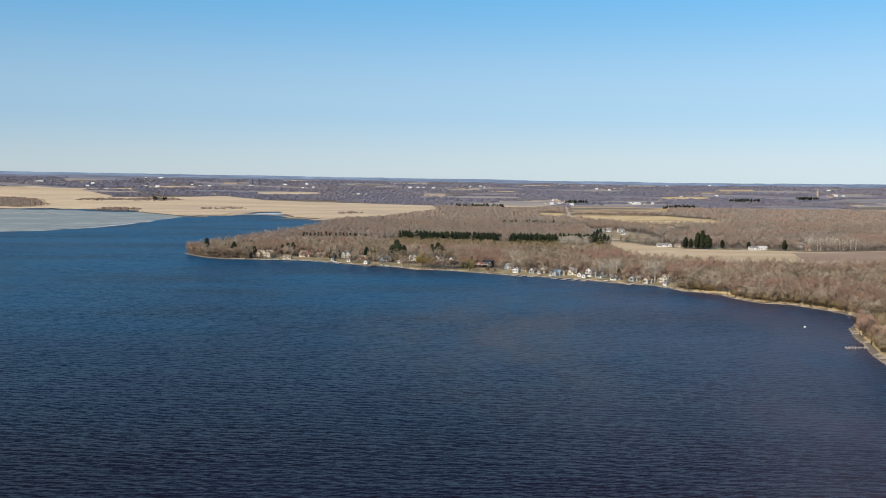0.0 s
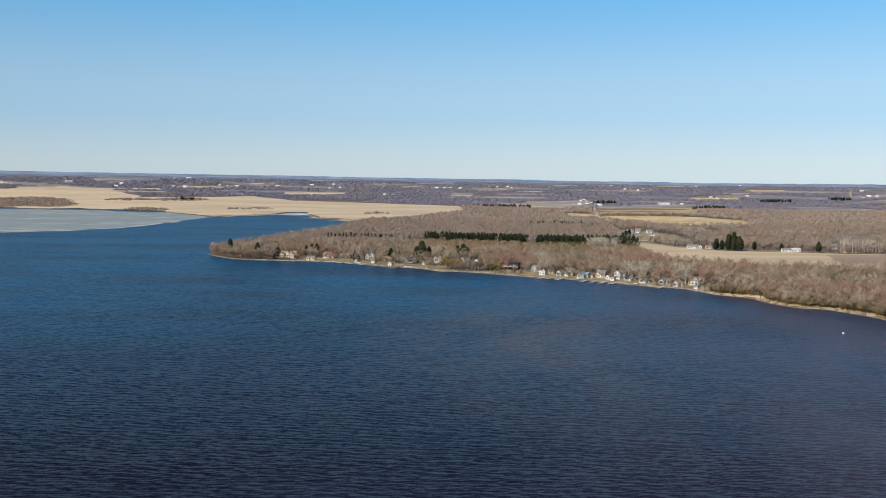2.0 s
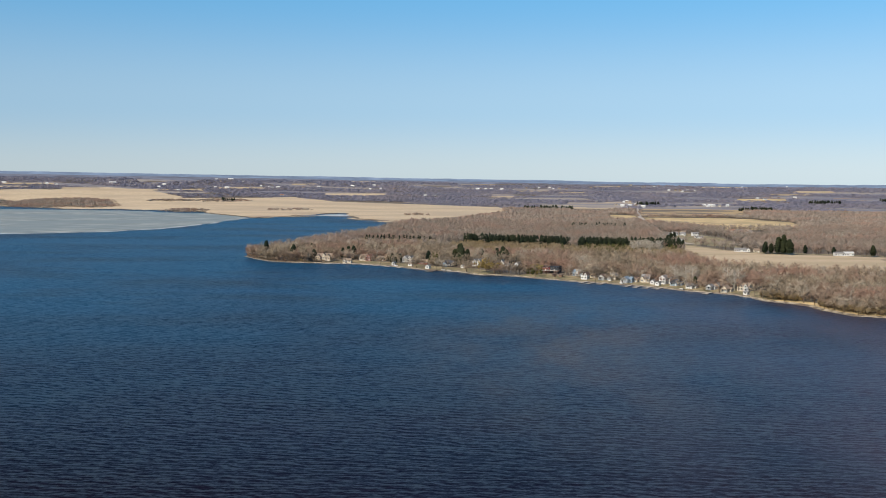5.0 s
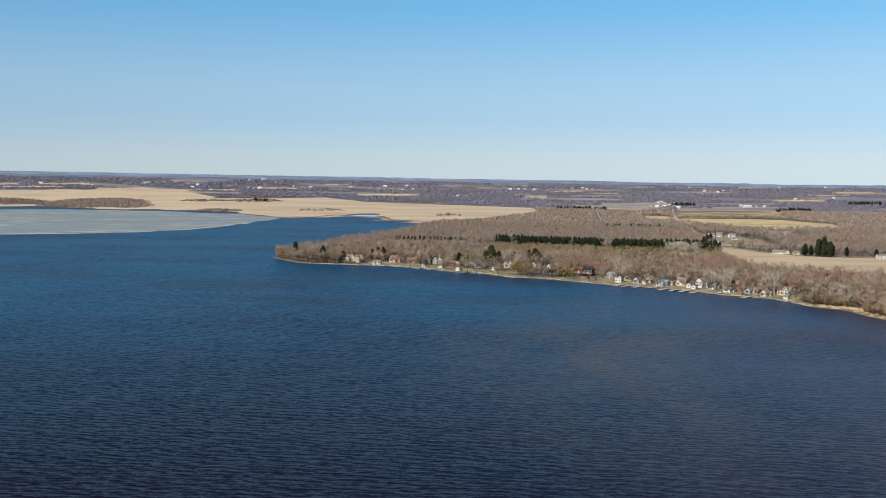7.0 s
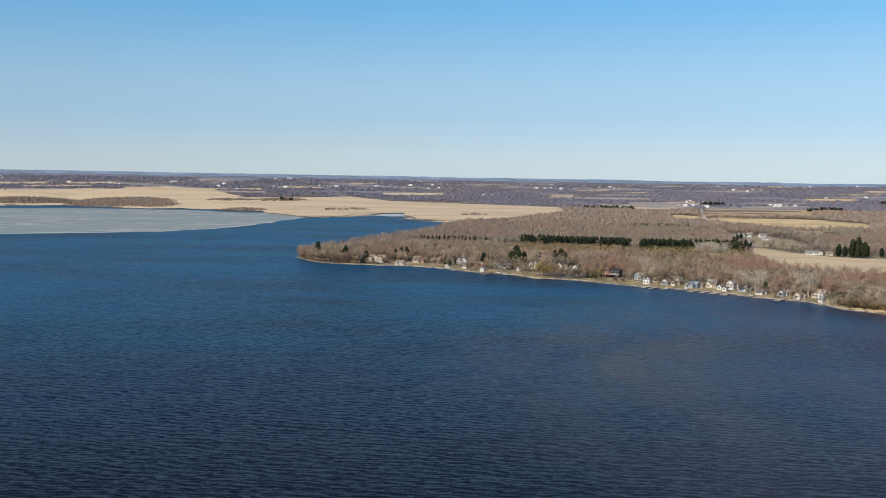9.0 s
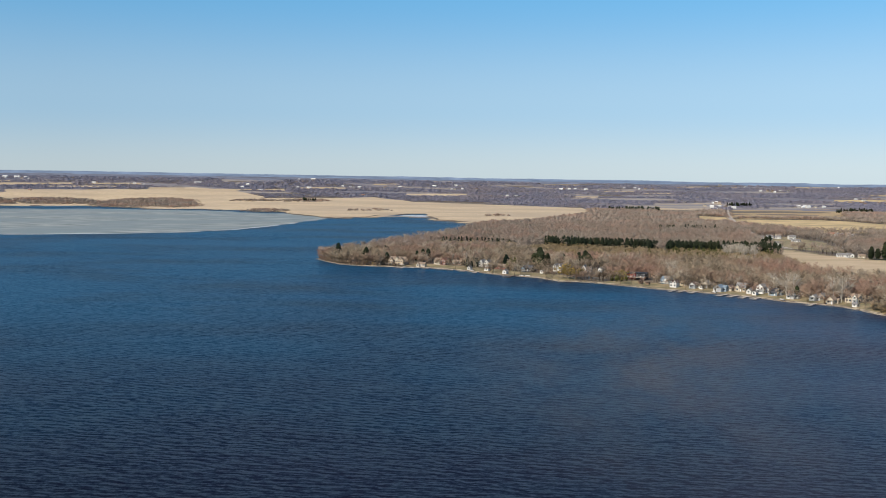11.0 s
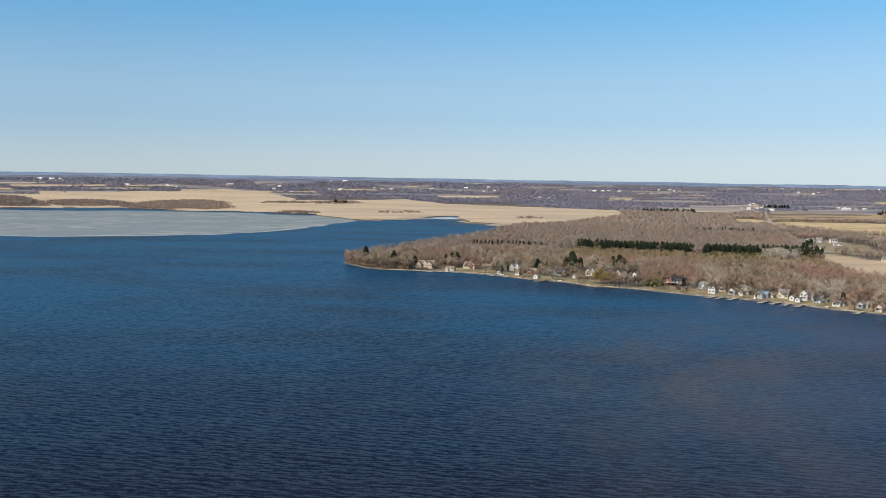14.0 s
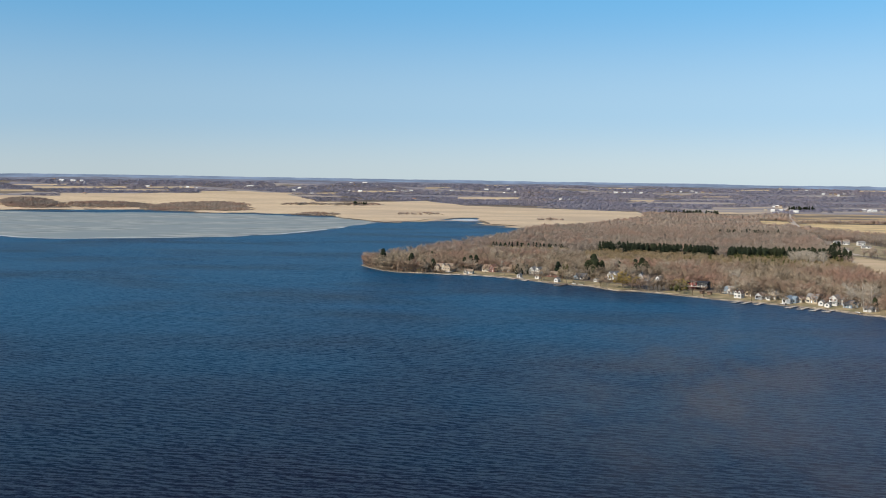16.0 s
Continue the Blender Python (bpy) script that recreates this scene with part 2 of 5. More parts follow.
SOUTH = [(-317, 1208), (-296, 1174), (-272, 1144), (-249, 1130), (-203, 1124), (-170, 1120), (-142, 1106), (-115, 1086), (-88, 1060), (-50, 1042), (-28, 1012),
         (-14, 1012), (9, 1002), (37, 980), (59, 964), (80, 954), (96, 944), (116, 930), (135, 916), (153, 895), (185, 875), (197, 853), (204, 831), (220, 817)]
BAY = [(229, 801), (232, 779), (245, 751), (264, 743), (274, 723), (281, 709), (286, 691), (288, 675), (276, 650), (258, 621), (248, 587), (243, 563), (234, 531),
       (228, 500), (226, 450), (250, 300), (330, 50), (520, -400), (1200, -1500), (5300, -2400)]
NORTH = [(-538, 2415), (-500, 2560), (-440, 2660), (-403, 2474), (-370, 2340), (-345, 2275), (-286, 2221), (-226, 2143), (-232, 2087), (-235, 1800), (-255, 1670), (-278, 1540), (-300, 1420), (-320, 1290)]
WEST = [(-5300, 900), (-3300, 1900), (-2400, 2560), (-1932, 2793), (-1808, 2895), (-1582, 3006), (-1520, 2964), (-1382, 2880), (-1279, 2781), (-1117, 2809),
        (-919, 2740), (-820, 2652), (-768, 2532), (-643, 2363), (-587, 2303)]
SHORE = SOUTH + BAY + [(5300, 5300), (-5300, 5300)] + WEST + NORTH


def dense(pts, closed=True, step=8.0, wobble=1.2):
    """A line through the points with its long stretches cut and made uneven."""
    out = []
    for a, b in zip(pts, pts[1:] + (pts[:1] if closed else [])):
        a, b = Vector(a), Vector(b)
        size = (b - a).length
        k = max(1, int(size / (step * (1 + max(0, a.length - 1300) / 500))))
        side = Vector((-(b - a).y, (b - a).x)) / max(size, 0.01)
        for i in range(k):
            p = a.lerp(b, i / k)
            amp = wobble * (1 + max(0, p.length - 1300) / 300) if size < 2500 and i else 0
            out.append(p + side * amp * 2 * noise.noise((p.x / 14, p.y / 14, 0)))
    return out


COAST = dense(SHORE)
coast_a = np.array([tuple(p) for p in COAST])
coast_b = np.roll(coast_a, -1, 0)


def inside(poly, xy):
    """Which of the points xy (n, 2) lie in the polygon."""
    poly, xy = np.asarray(poly, float), np.asarray(xy, float)
    a, b = poly, np.roll(poly, -1, 0)
    a, b = a[a[:, 1] != b[:, 1]], b[a[:, 1] != b[:, 1]]
    hit = np.zeros(len(xy), bool)
    for k in range(0, len(xy), 4000):
        x, y = xy[k:k + 4000, :1], xy[k:k + 4000, 1:]
        cross = ((a[:, 1] > y) != (b[:, 1] > y)) & (x < (b[:, 0] - a[:, 0]) * (y - a[:, 1]) / (b[:, 1] - a[:, 1]) + a[:, 0])
        hit[k:k + 4000] = cross.sum(1) % 2 == 1
    return hit


def from_shore(xy):
    """Metres from the waterline, plus on land and minus in the lake."""
    xy = np.asarray(xy, float)
    best = np.zeros(len(xy))
    ab = coast_b - coast_a
    for k in range(0, len(xy), 4000):
        to = xy[k:k + 4000, None, :] - coast_a
        t = np.clip((to * ab).sum(2) / np.maximum((ab * ab).sum(1), 1e-6), 0, 1)
        best[k:k + 4000] = np.sqrt(((to - t[..., None] * ab) ** 2).sum(2).min(1))
    return np.where(inside(coast_a, xy), best, -best)


def land_heights(xy):
    xy = np.asarray(xy, float)
    d = from_shore(xy)
    far = np.array([rise(x, y) for x, y in xy])
    up = np.minimum(d * 0.4, 0.8) + 1.6 * np.clip((d - 2) / 35, 0, 1)
    # the hills begin well back from the water
    t = np.clip(d / 420, 0, 1)
    return np.where(d >= 0, up + far * t * t * (3 - 2 * t), np.maximum(d * 0.2, -2.5))


def land_z(x, y):
    return float(land_heights([(x, y)])[0])


def sheet(name, pts, edges, material, keep=None, heights=land_heights, lift=0.0):
    from mathutils.geometry import delaunay_2d_cdt
    vs, _, fs, *_ = delaunay_2d_cdt([Vector(p) for p in pts], edges, [], 0, 0.01)
    xy = np.array([tuple(v) for v in vs])
    z = heights(xy) + lift
    if keep is not None:
        mid = np.array([xy[list(f)].mean(0) for f in fs])
        fs = [f for f, k in zip(fs, keep(mid)) if k]
    me = bpy.data.meshes.new(name)
    me.from_pydata([(x, y, h) for (x, y), h in zip(xy, z)], [], fs)
    me.materials.append(material)
    me.polygons.foreach_set("use_smooth", [True] * len(me.polygons))
    me.update()
    ob = new(name, me)
    return ob


def grid_points(x0, x1, y0, y1, step, rnd):
    return [(x + rnd.uniform(-0.3, 0.3) * step, y + rnd.uniform(-0.3, 0.3) * step) for x in np.arange(x0, x1, step) for y in np.arange(y0, y1, step)]


rnd = random.Random(3)
pts = list(COAST)
edges = [(i, (i + 1) % len(COAST)) for i in range(len(COAST))]
for a, b in zip(COAST, COAST[1:] + COAST[:1]):
    side = Vector((-(b - a).y, (b - a).x)).normalized()
    for off in (2.2, 9, -8):
        pts.append((a + b) / 2 + side * off)
pts += [Vector(p) for p in grid_points(-420, 640, 480, 1700, 34, rnd)] + [Vector(p) for p in grid_points(-5200, 5200, -2500, 5300, 150, rnd)]
ground = tagged(sheet("ground", pts, edges, SOIL), "brown woodland floor and lake bed under leafless woods", "ground", kind="structure")

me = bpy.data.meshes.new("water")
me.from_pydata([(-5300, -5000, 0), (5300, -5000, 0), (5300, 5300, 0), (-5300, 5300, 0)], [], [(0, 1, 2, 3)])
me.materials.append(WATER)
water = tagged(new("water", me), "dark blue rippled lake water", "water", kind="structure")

OPEN = []


def field(name, outline, material, label, category="field", lift=0.12, step=None, edge=2.0, open_ground=True):
    """A piece of open ground draped on the land, with an uneven edge."""
    rim = dense(outline, True, 14, edge)
    poly = np.array([tuple(p) for p in rim])
    lo, hi = poly.min(0), poly.max(0)
    step = step or max(12.0, (hi - lo).max() / 26)
    inner = np.array(grid_points(lo[0], hi[0], lo[1], hi[1], step, random.Random(5)))
    inner = inner[inside(poly, inner)]
    ob = sheet(name, [Vector(p) for p in poly] + [Vector(p) for p in inner], [(i, (i + 1) % len(poly)) for i in range(len(poly))], material, lambda m: inside(poly, m), lift=lift)
    if open_ground:
        OPEN.append(poly)
    return tagged(ob, label, category, kind="structure")


field("marsh", [(-2750, 2330), (-2400, 2568), (-1932, 2798), (-1808, 2898), (-1582, 3006), (-1382, 2880), (-1279, 2785), (-1117, 2812), (-919, 2742), (-820, 2655), (-768, 2535), (-643, 2366), (-587, 2308),
                (-538, 2420), (-500, 2560), (-440, 2655), (-403, 2480), (-345, 2280), (-286, 2225), (-226, 2148), (-150, 2150), (-85, 2400), (0, 2750), (-30, 3104), (-342, 3242),
                (-602, 3341), (-784, 3560), (-954, 3439), (-1133, 3387), (-1385, 3755), (-1574, 3798), (-1700, 3600), (-1900, 3300), (-2300, 3150), (-2850, 2800)], MARSH,
      "straw-coloured dry reed marsh along the lake", "marsh", lift=0.9, step=60)
field("stubble_field", [(239, 1497), (276, 1389), (315, 1317), (356, 1301), (418, 1284), (483, 1262), (551, 1276), (600, 1290), (470, 1010), (385, 1005), (305, 1015), (240, 1045), (208, 1110), (216, 1250)], TAN,
      "pale tan stubble field behind the lakeside wood")
field("ploughed_field", [(439, 1240), (547, 1266), (590, 1280), (500, 1060), (460, 1015), (395, 1030)], PLOUGH, "red-brown ploughed field behind the lakeside wood", lift=0.3)
field("ochre_field", [(394, 3146), (734, 3160), (588, 2560), (322, 2500)], OCHRE, "ochre stubble field beside a gravel road")
field("meadow", [(320, 2478), (518, 2472), (574, 2409), (616, 2257), (560, 1930), (380, 1890), (325, 2040), (299, 2273)], GOLD, "golden dry meadow among leafless woods")
field("stubble_field", [(187, 3419), (412, 3505), (402, 3290), (285, 2900), (165, 2840)], TAN, "pale field beyond the woods")
field("stubble_field", [(76, 2967), (300, 3008), (332, 3328), (92, 3295)], TAN, "tan stubble field before a far hamlet")
field("meadow", [(245, 2660), (320, 2590), (296, 2290), (228, 2300)], GOLD, "narrow strip of golden meadow")
field("stubble_field", [(1346, 3333), (1557, 3472), (1333, 2853), (1198, 2668), (1217, 2889)], TAN, "tan field beyond the woods")
field("ploughed_field", [(830, 3761), (980, 3681), (1291, 3440), (1326, 3647), (1038, 3898)], PLOUGH, "reddish ploughed field in the distance")
road_line = [Vector(p) for p in ((430, 3500), (388, 3146), (335, 2674), (293, 2243), (266, 1846), (249, 1629), (251, 1541), (262, 1480))]
field("road", [tuple(p + Vector((-6, 0))) for p in road_line] + [tuple(p + Vector((6, 0))) for p in reversed(road_line)], GRAVEL, "pale gravel country road", "road", lift=0.5, edge=0.3)


# ---- ice ----
def ice_sheet():
    line = [(-1400, 1700), (-1061, 1599), (-970, 1559), (-894, 1567), (-808, 1608), (-692, 1678), (-634, 1784), (-616, 1913), (-606, 2057), (-600, 2281), (-689, 2453), (-786, 2574), (-840, 2560),
            (-1077, 2713), (-1265, 2735), (-1383, 2760), (-1544, 2700), (-1738, 2710), (-1854, 2730), (-1914, 2735), (-2400, 2400), (-2300, 1800)]
    rim = dense(line, True, 14, 2.5)
    bm = bmesh.new()
    top = [bm.verts.new((p.x, p.y, 0.16)) for p in rim]
    low = [bm.verts.new((p.x, p.y, -0.1)) for p in rim]
    bm.faces.new(top)
    for i in range(len(top)):
        j = (i + 1) % len(top)
        bm.faces.new((low[i], low[j], top[j], top[i]))
    bmesh.ops.triangulate(bm, faces=bm.faces[:1])
    me = bpy.data.meshes.new("ice_sheet")
    bm.to_mesh(me)
    me.materials.append(ICE)
    return tagged(new("ice_sheet", me), "thin grey ice sheet on the lake by the marsh", "ice", kind="structure")


ice_sheet()


# ---- plants ----
def tube(v, f, a, b, ra, rb, sides=4):
    """Adds a tapered tube from a to b to the lists of points and faces."""
    a, b = Vector(a), Vector(b)
    q = (b - a).to_track_quat("Z", "Y")
    k = len(v)
    for p, r in ((a, ra), (b, rb)):
        for i in range(sides):
            w = 2 * math.pi * i / sides
            v.append(p + q @ Vector((math.cos(w) * r, math.sin(w) * r, 0)))
    for i in range(sides):
        j = (i + 1) % sides
        f.append((k + i, k + j, k + sides + j))
        f.append((k + i, k + sides + j, k + sides + i))


def sliver(v, f, a, b, width, r):
    """A thin spray of twigs from a to b: one bent strip of two triangles."""
    a, b = Vector(a), Vector(b)
    side = (b - a).cross(Vector((r.uniform(-1, 1), r.uniform(-1, 1), r.uniform(-1, 1)))).normalized() * width / 2
    k = len(v)
    mid = a.lerp(b, 0.55) + Vector((0, 0, width * 0.4))
    v.extend((a, mid + side, b, mid - side))
    f.append((k, k + 1, k + 2))
    f.append((k, k + 2, k + 3))


def bare_tree(seed, h=12.0, spread=0.33, limbs=8, sprays=9, width=0.3):
    """A leafless tree: trunk and limbs, and a crown of twig sprays. Two (points, faces)."""
    r = random.Random(seed)
    tv, tf, cv, cf = [], [], [], []
    lean = Vector((r.uniform(-0.5, 0.5), r.uniform(-0.5, 0.5), h * 0.45))
    tube(tv, tf, (0, 0, -0.6), lean, h * 0.02, h * 0.013, 5)
    top = lean + Vector((r.uniform(-0.6, 0.6), r.uniform(-0.6, 0.6), h * 0.4))
    tube(tv, tf, lean, top, h * 0.013, h * 0.003, 3)
    for i in range(limbs):
        w = 2 * math.pi * (i * 0.618 + r.uniform(-0.1, 0.1))
        u = r.uniform(0.1, 1.0)
        start = Vector((0, 0, 0)).lerp(lean, 0.55 + 0.45 * u) if u < 0.6 else lean.lerp(top, (u - 0.6) * 1.6)
        out = h * spread * r.uniform(0.55, 1.1) * (1.15 - 0.5 * u)
        end = start + Vector((math.cos(w) * out, math.sin(w) * out, h * r.uniform(0.12, 0.34)))
        end.z = min(end.z, h * r.uniform(0.8, 1.0))
        tube(tv, tf, start, end, h * 0.008, h * 0.002, 3)
        for j in range(sprays):
            p = start.lerp(end, r.uniform(0.25, 1.0))
            d = Vector((math.cos(w) * 0.5 + r.uniform(-1, 1), math.sin(w) * 0.5 + r.uniform(-1, 1), r.uniform(0.1, 1.5))).normalized()
            sliver(cv, cf, p, p + d * h * r.uniform(0.10, 0.24), width * r.uniform(0.6, 1.3), r)
    return (tv, tf), (cv, cf)


def clump(seed, h=8.0, radius=8.0, sprays=26, width=2.6):
    """A far stand of a few leafless crowns grown together, on one stem."""
    r = random.Random(seed)
    v, f = [], []
    tube(v, f, (0, 0, -1), (0, 0, h * 0.6), h * 0.03, h * 0.01, 3)
    for i in range(sprays):
        w, u = 2 * math.pi * (i * 0.618 + r.uniform(-0.05, 0.05)), math.sqrt((i + 0.5) / sprays)
        out = radius * u
        top = h * math.sqrt(max(0.08, 1 - (u * 0.93) ** 2)) * r.uniform(0.78, 1.08)
        a = Vector((math.cos(w) * out * 0.75, math.sin(w) * out * 0.75, top * 0.35))
        b = Vector((math.cos(w) * out + r.uniform(-1, 1), math.sin(w) * out + r.uniform(-1, 1), top))
        sliver(v, f, a, b, width * r.uniform(0.7, 1.3), r)
    return v, f


def conifer(seed, h=13.0, spread=0.2, tiers=9, boughs=8, taper=0.75):
    """A pine: trunk, and drooping boughs in ragged tiers."""
    r = random.Random(seed)
    tv, tf, cv, cf = [], [], [], []
    tube(tv, tf, (0, 0, -0.5), (0, 0, h * 0.96), h * 0.016, h * 0.003, 5)
    for i in range(tiers):
        u = (i + r.uniform(-0.2, 0.2)) / (tiers - 1)
        z = h * (0.14 + 0.82 * u)
        reach = h * spread * min(1.0, 0.6 + 1.6 * u) * (1.05 - u) ** taper * r.uniform(0.8, 1.15)
        for j in range(boughs):
            w = 2 * math.pi * (j + r.uniform(-0.35, 0.35)) / boughs + i
            out = reach * r.uniform(0.65, 1.2)
            a, b = Vector((0, 0, z + h * 0.07)), Vector((math.cos(w) * out, math.sin(w) * out, z - h * r.uniform(0.0, 0.06)))
            side = Vector((-math.sin(w), math.cos(w), r.uniform(-0.4, 0.4))) * out * 0.55
            mid = a.lerp(b, 0.6) + Vector((0, 0, h * 0.012))
            k = len(cv)
            cv.extend((a, mid + side, b, mid - side))
            cf.extend(((k, k + 1, k + 2), (k, k + 2, k + 3)))
    return (tv, tf), (cv, cf)


def crown_ways(v):
    """For each point of a plant the way out from the middle of its crown."""
    v = np.array([tuple(p) for p in v])
    out = (v - np.array((0, 0, v[:, 2].max() * 0.5))) * (1, 1, 0.9)
    return out / np.maximum(np.linalg.norm(out, axis=1, keepdims=True), 1e-4)


def facing_out(v, f):
    """The faces of a plant, wound so that each looks out of its crown."""
    p, f, ways = np.array([tuple(q) for q in v]), np.array(f), crown_ways(v)
    n = np.cross(p[f[:, 1]] - p[f[:, 0]], p[f[:, 2]] - p[f[:, 0]])
    inward = (n * ways[f[:, 0]]).sum(1) < 0
    f[inward] = f[inward][:, ::-1]
    return f


def joined(name, templates, spots, material, label, category):
    """One object of many plants: spots are x, y, z, scale, height scale, turn, template."""
    vs, fs, tones, ways, k = [], [], [], [], 0
    arr_ways = [crown_ways(v) for v, _ in templates]
    r = np.random.RandomState(len(spots))
    arr = [(np.array([tuple(p) for p in v]), facing_out(v, f)) for v, f in templates]
    for x, y, z, s, hs, w, t in spots:
        v, f = arr[int(t)]
        c, q = math.cos(w) * s, math.sin(w) * s
        vs.append(np.stack((v[:, 0] * c - v[:, 1] * q + x, v[:, 0] * q + v[:, 1] * c + y, v[:, 2] * hs + z), 1))
        u = arr_ways[int(t)]
        ways.append(np.stack((u[:, 0] * math.cos(w) - u[:, 1] * math.sin(w), u[:, 0] * math.sin(w) + u[:, 1] * math.cos(w), u[:, 2]), 1))
        fs.append(f + k)
        tones.append(np.full(len(v), r.rand()))
        k += len(v)
    vs, fs, tones = np.concatenate(vs), np.concatenate(fs), np.concatenate(tones)
    me = bpy.data.meshes.new(name)
    me.vertices.add(len(vs))
    me.vertices.foreach_set("co", vs.ravel())
    me.loops.add(fs.size)
    me.loops.foreach_set("vertex_index", fs.ravel().astype(np.int32))
    me.polygons.add(len(fs))
    me.polygons.foreach_set("loop_start", np.arange(0, fs.size, 3, dtype=np.int32))
    me.update(calc_edges=True)
    me.attributes.new("tone", "FLOAT", "POINT").data.foreach_set("value", tones)
    me.attributes.new("crown_way", "FLOAT_VECTOR", "POINT").data.foreach_set("vector", np.concatenate(ways).ravel())
    me.materials.append(material)
    return tagged(new(name, me), label, category, kind="stuff")


def scatter(step, near, far, seed, shore_gap=5.0, west=-0.75, east=0.50, avoid=()):
    """Places on wooded land between two distances of the lake's south end, off open ground."""
    r = np.random.RandomState(seed)
    n = int(far / step) + 2
    gx, gy = np.meshgrid(np.arange(-n, n + 1) * step, np.arange(0, n + 1) * step)
    xy = np.stack((gx.ravel(), gy.ravel()), 1) + r.uniform(-0.45, 0.45, (gx.size, 2)) * step
    d, az = np.hypot(*xy.T), np.arctan2(xy[:, 0], xy[:, 1])
    xy = xy[(d >= near) & (d < far) & (az > west) & (az < east)]
    for poly in list(OPEN) + list(avoid):
        xy = xy[~inside(poly, xy)]
    return xy[from_shore(xy) > shore_gap]


# field and wood colours of the far hills, violet haze mixed into them
HAZED_PATCHES = surface("hazed_patchwork", (0.13, 0.13, 0.16), (0.24, 0.22, 0.24), 22.0, 150, third=(0.33, 0.285, 0.245), stretch=(0.3, 1, 1))
# ---- shore strips, lawns, islets and far fields ----
def shore_strip(points, near, far):
    """The outline of a strip of land between two distances from a stretch of shore that runs with the land on its left."""
    p = [Vector(q) for q in points]
    sides = [Vector((-(b - a).y, (b - a).x)).normalized() for a, b in zip(p, p[1:])]
    sides = [sides[0]] + [(a + b).normalized() for a, b in zip(sides, sides[1:])] + [sides[-1]]
    return [tuple(q + s * near) for q, s in zip(p, sides)] + [tuple(q + s * far) for q, s in reversed(list(zip(p, sides)))]


field("beach", shore_strip(SOUTH[3:], 0.3, 3.6), SAND, "narrow pale sand and gravel beach at the waterline", "beach", lift=0.06, edge=0.5, open_ground=False, step=30)
field("beach", shore_strip(SOUTH[22:] + BAY[:14], 0.3, 5.5), SAND, "narrow sandy bank under the lakeside wood", "beach", lift=0.075, edge=0.5, open_ground=False, step=30)
field("lawn", shore_strip(SOUTH[4:11], 4.8, 26), LAWN, "dormant brown-green lawns of lakeside houses", "lawn", lift=0.08, edge=1.0, step=10)
field("lawn", shore_strip(SOUTH[12:23], 4.2, 27), LAWN, "dormant brown-green lawns of lakeside cottages", "lawn", lift=0.08, edge=1.0, step=10)
field("grass_bank", shore_strip(SOUTH[22:] + BAY[:13], 4.0, 14), GOLD, "dry yellow grass on the wooded bank", "grass", lift=0.1, edge=1.5, open_ground=False, step=12)
field("grass_bank", [(282, 648), (262, 622), (252, 587), (247, 563), (238, 531), (232, 500), (300, 480), (330, 560), (320, 640)], GOLD, "dry yellow grass on the low point", "grass", lift=0.08, edge=1.5, step=12)
field("lawn", [(226, 1500), (246, 1500), (300, 1350), (330, 1336), (440, 1300), (500, 1292), (500, 1280), (440, 1284), (356, 1303), (315, 1319), (276, 1391)], LAWN, "brown roadside lawns by country houses", "lawn", lift=0.2, step=20)
field("lawn", [(262, 1480), (320, 1400), (340, 1640), (310, 1760), (262, 1740), (252, 1600)], LAWN, "dry grass round country houses", "lawn", lift=0.1, step=20)
field("lawn", [(370, 1700), (435, 1700), (440, 1830), (370, 1830)], LAWN, "dry grass round country houses", "lawn", lift=0.1, step=20)
for outline in ([(-385, 2330), (-350, 2262), (-318, 2250), (-296, 2262), (-322, 2330), (-352, 2372)],
                [(-640, 2440), (-590, 2400), (-520, 2402), (-470, 2418), (-510, 2452), (-580, 2470)], [(-300, 2190), (-270, 2140), (-236, 2136), (-250, 2190), (-280, 2215)]):
    rim = dense(outline, True, 14, 6)
    tagged(sheet("reed_islet", rim, [(i, (i + 1) % len(rim)) for i in range(len(rim))], MARSH, heights=lambda xy: np.full(len(xy), 0.6)), "low islet of straw-coloured reeds in the channel", "marsh", kind="structure")
islet_r = random.Random(31)
for cx, cy in ((-560, 2330), (-520, 2385), (-600, 2350), (-455, 2440), (-330, 2225), (-275, 2172), (-300, 2250), (-420, 2400)):
    cx, cy, long, deep_ = cx + islet_r.uniform(-20, 20), cy + islet_r.uniform(-20, 20), islet_r.uniform(22, 60), islet_r.uniform(6, 13)
    rim = dense([(cx + math.cos(w) * long * islet_r.uniform(0.7, 1.1), cy + math.sin(w) * deep_ * islet_r.uniform(0.6, 1.2)) for w in (0, 0.7, 1.4, 2.2, 3.0, 3.9, 4.7, 5.5)], True, 14, 2)
    tagged(sheet("reed_islet", rim, [(i, (i + 1) % len(rim)) for i in range(len(rim))], MARSH, heights=lambda xy: np.full(len(xy), 0.55)), "thin strip of straw-coloured reeds in the channel", "marsh", kind="structure")
RIME = surface("white_rime_ice", (0.42, 0.46, 0.47), (0.62, 0.65, 0.65), 14.0, 60, 0.8, third=(0.36, 0.41, 0.42))
rim = dense(shore_strip([(-1400, 1700), (-1061, 1599), (-970, 1559), (-894, 1567), (-808, 1608), (-692, 1678), (-634, 1784), (-616, 1913), (-606, 2057)], -1.5, 10), True, 14, 2.5)
tagged(sheet("ice_rim", rim, [(i, (i + 1) % len(rim)) for i in range(len(rim))], RIME, lambda m: inside(np.array([tuple(p) for p in rim]), m), heights=lambda xy: np.full(len(xy), 0.22)), "pale broken rim along the edge of the lake ice", "ice", kind="structure")
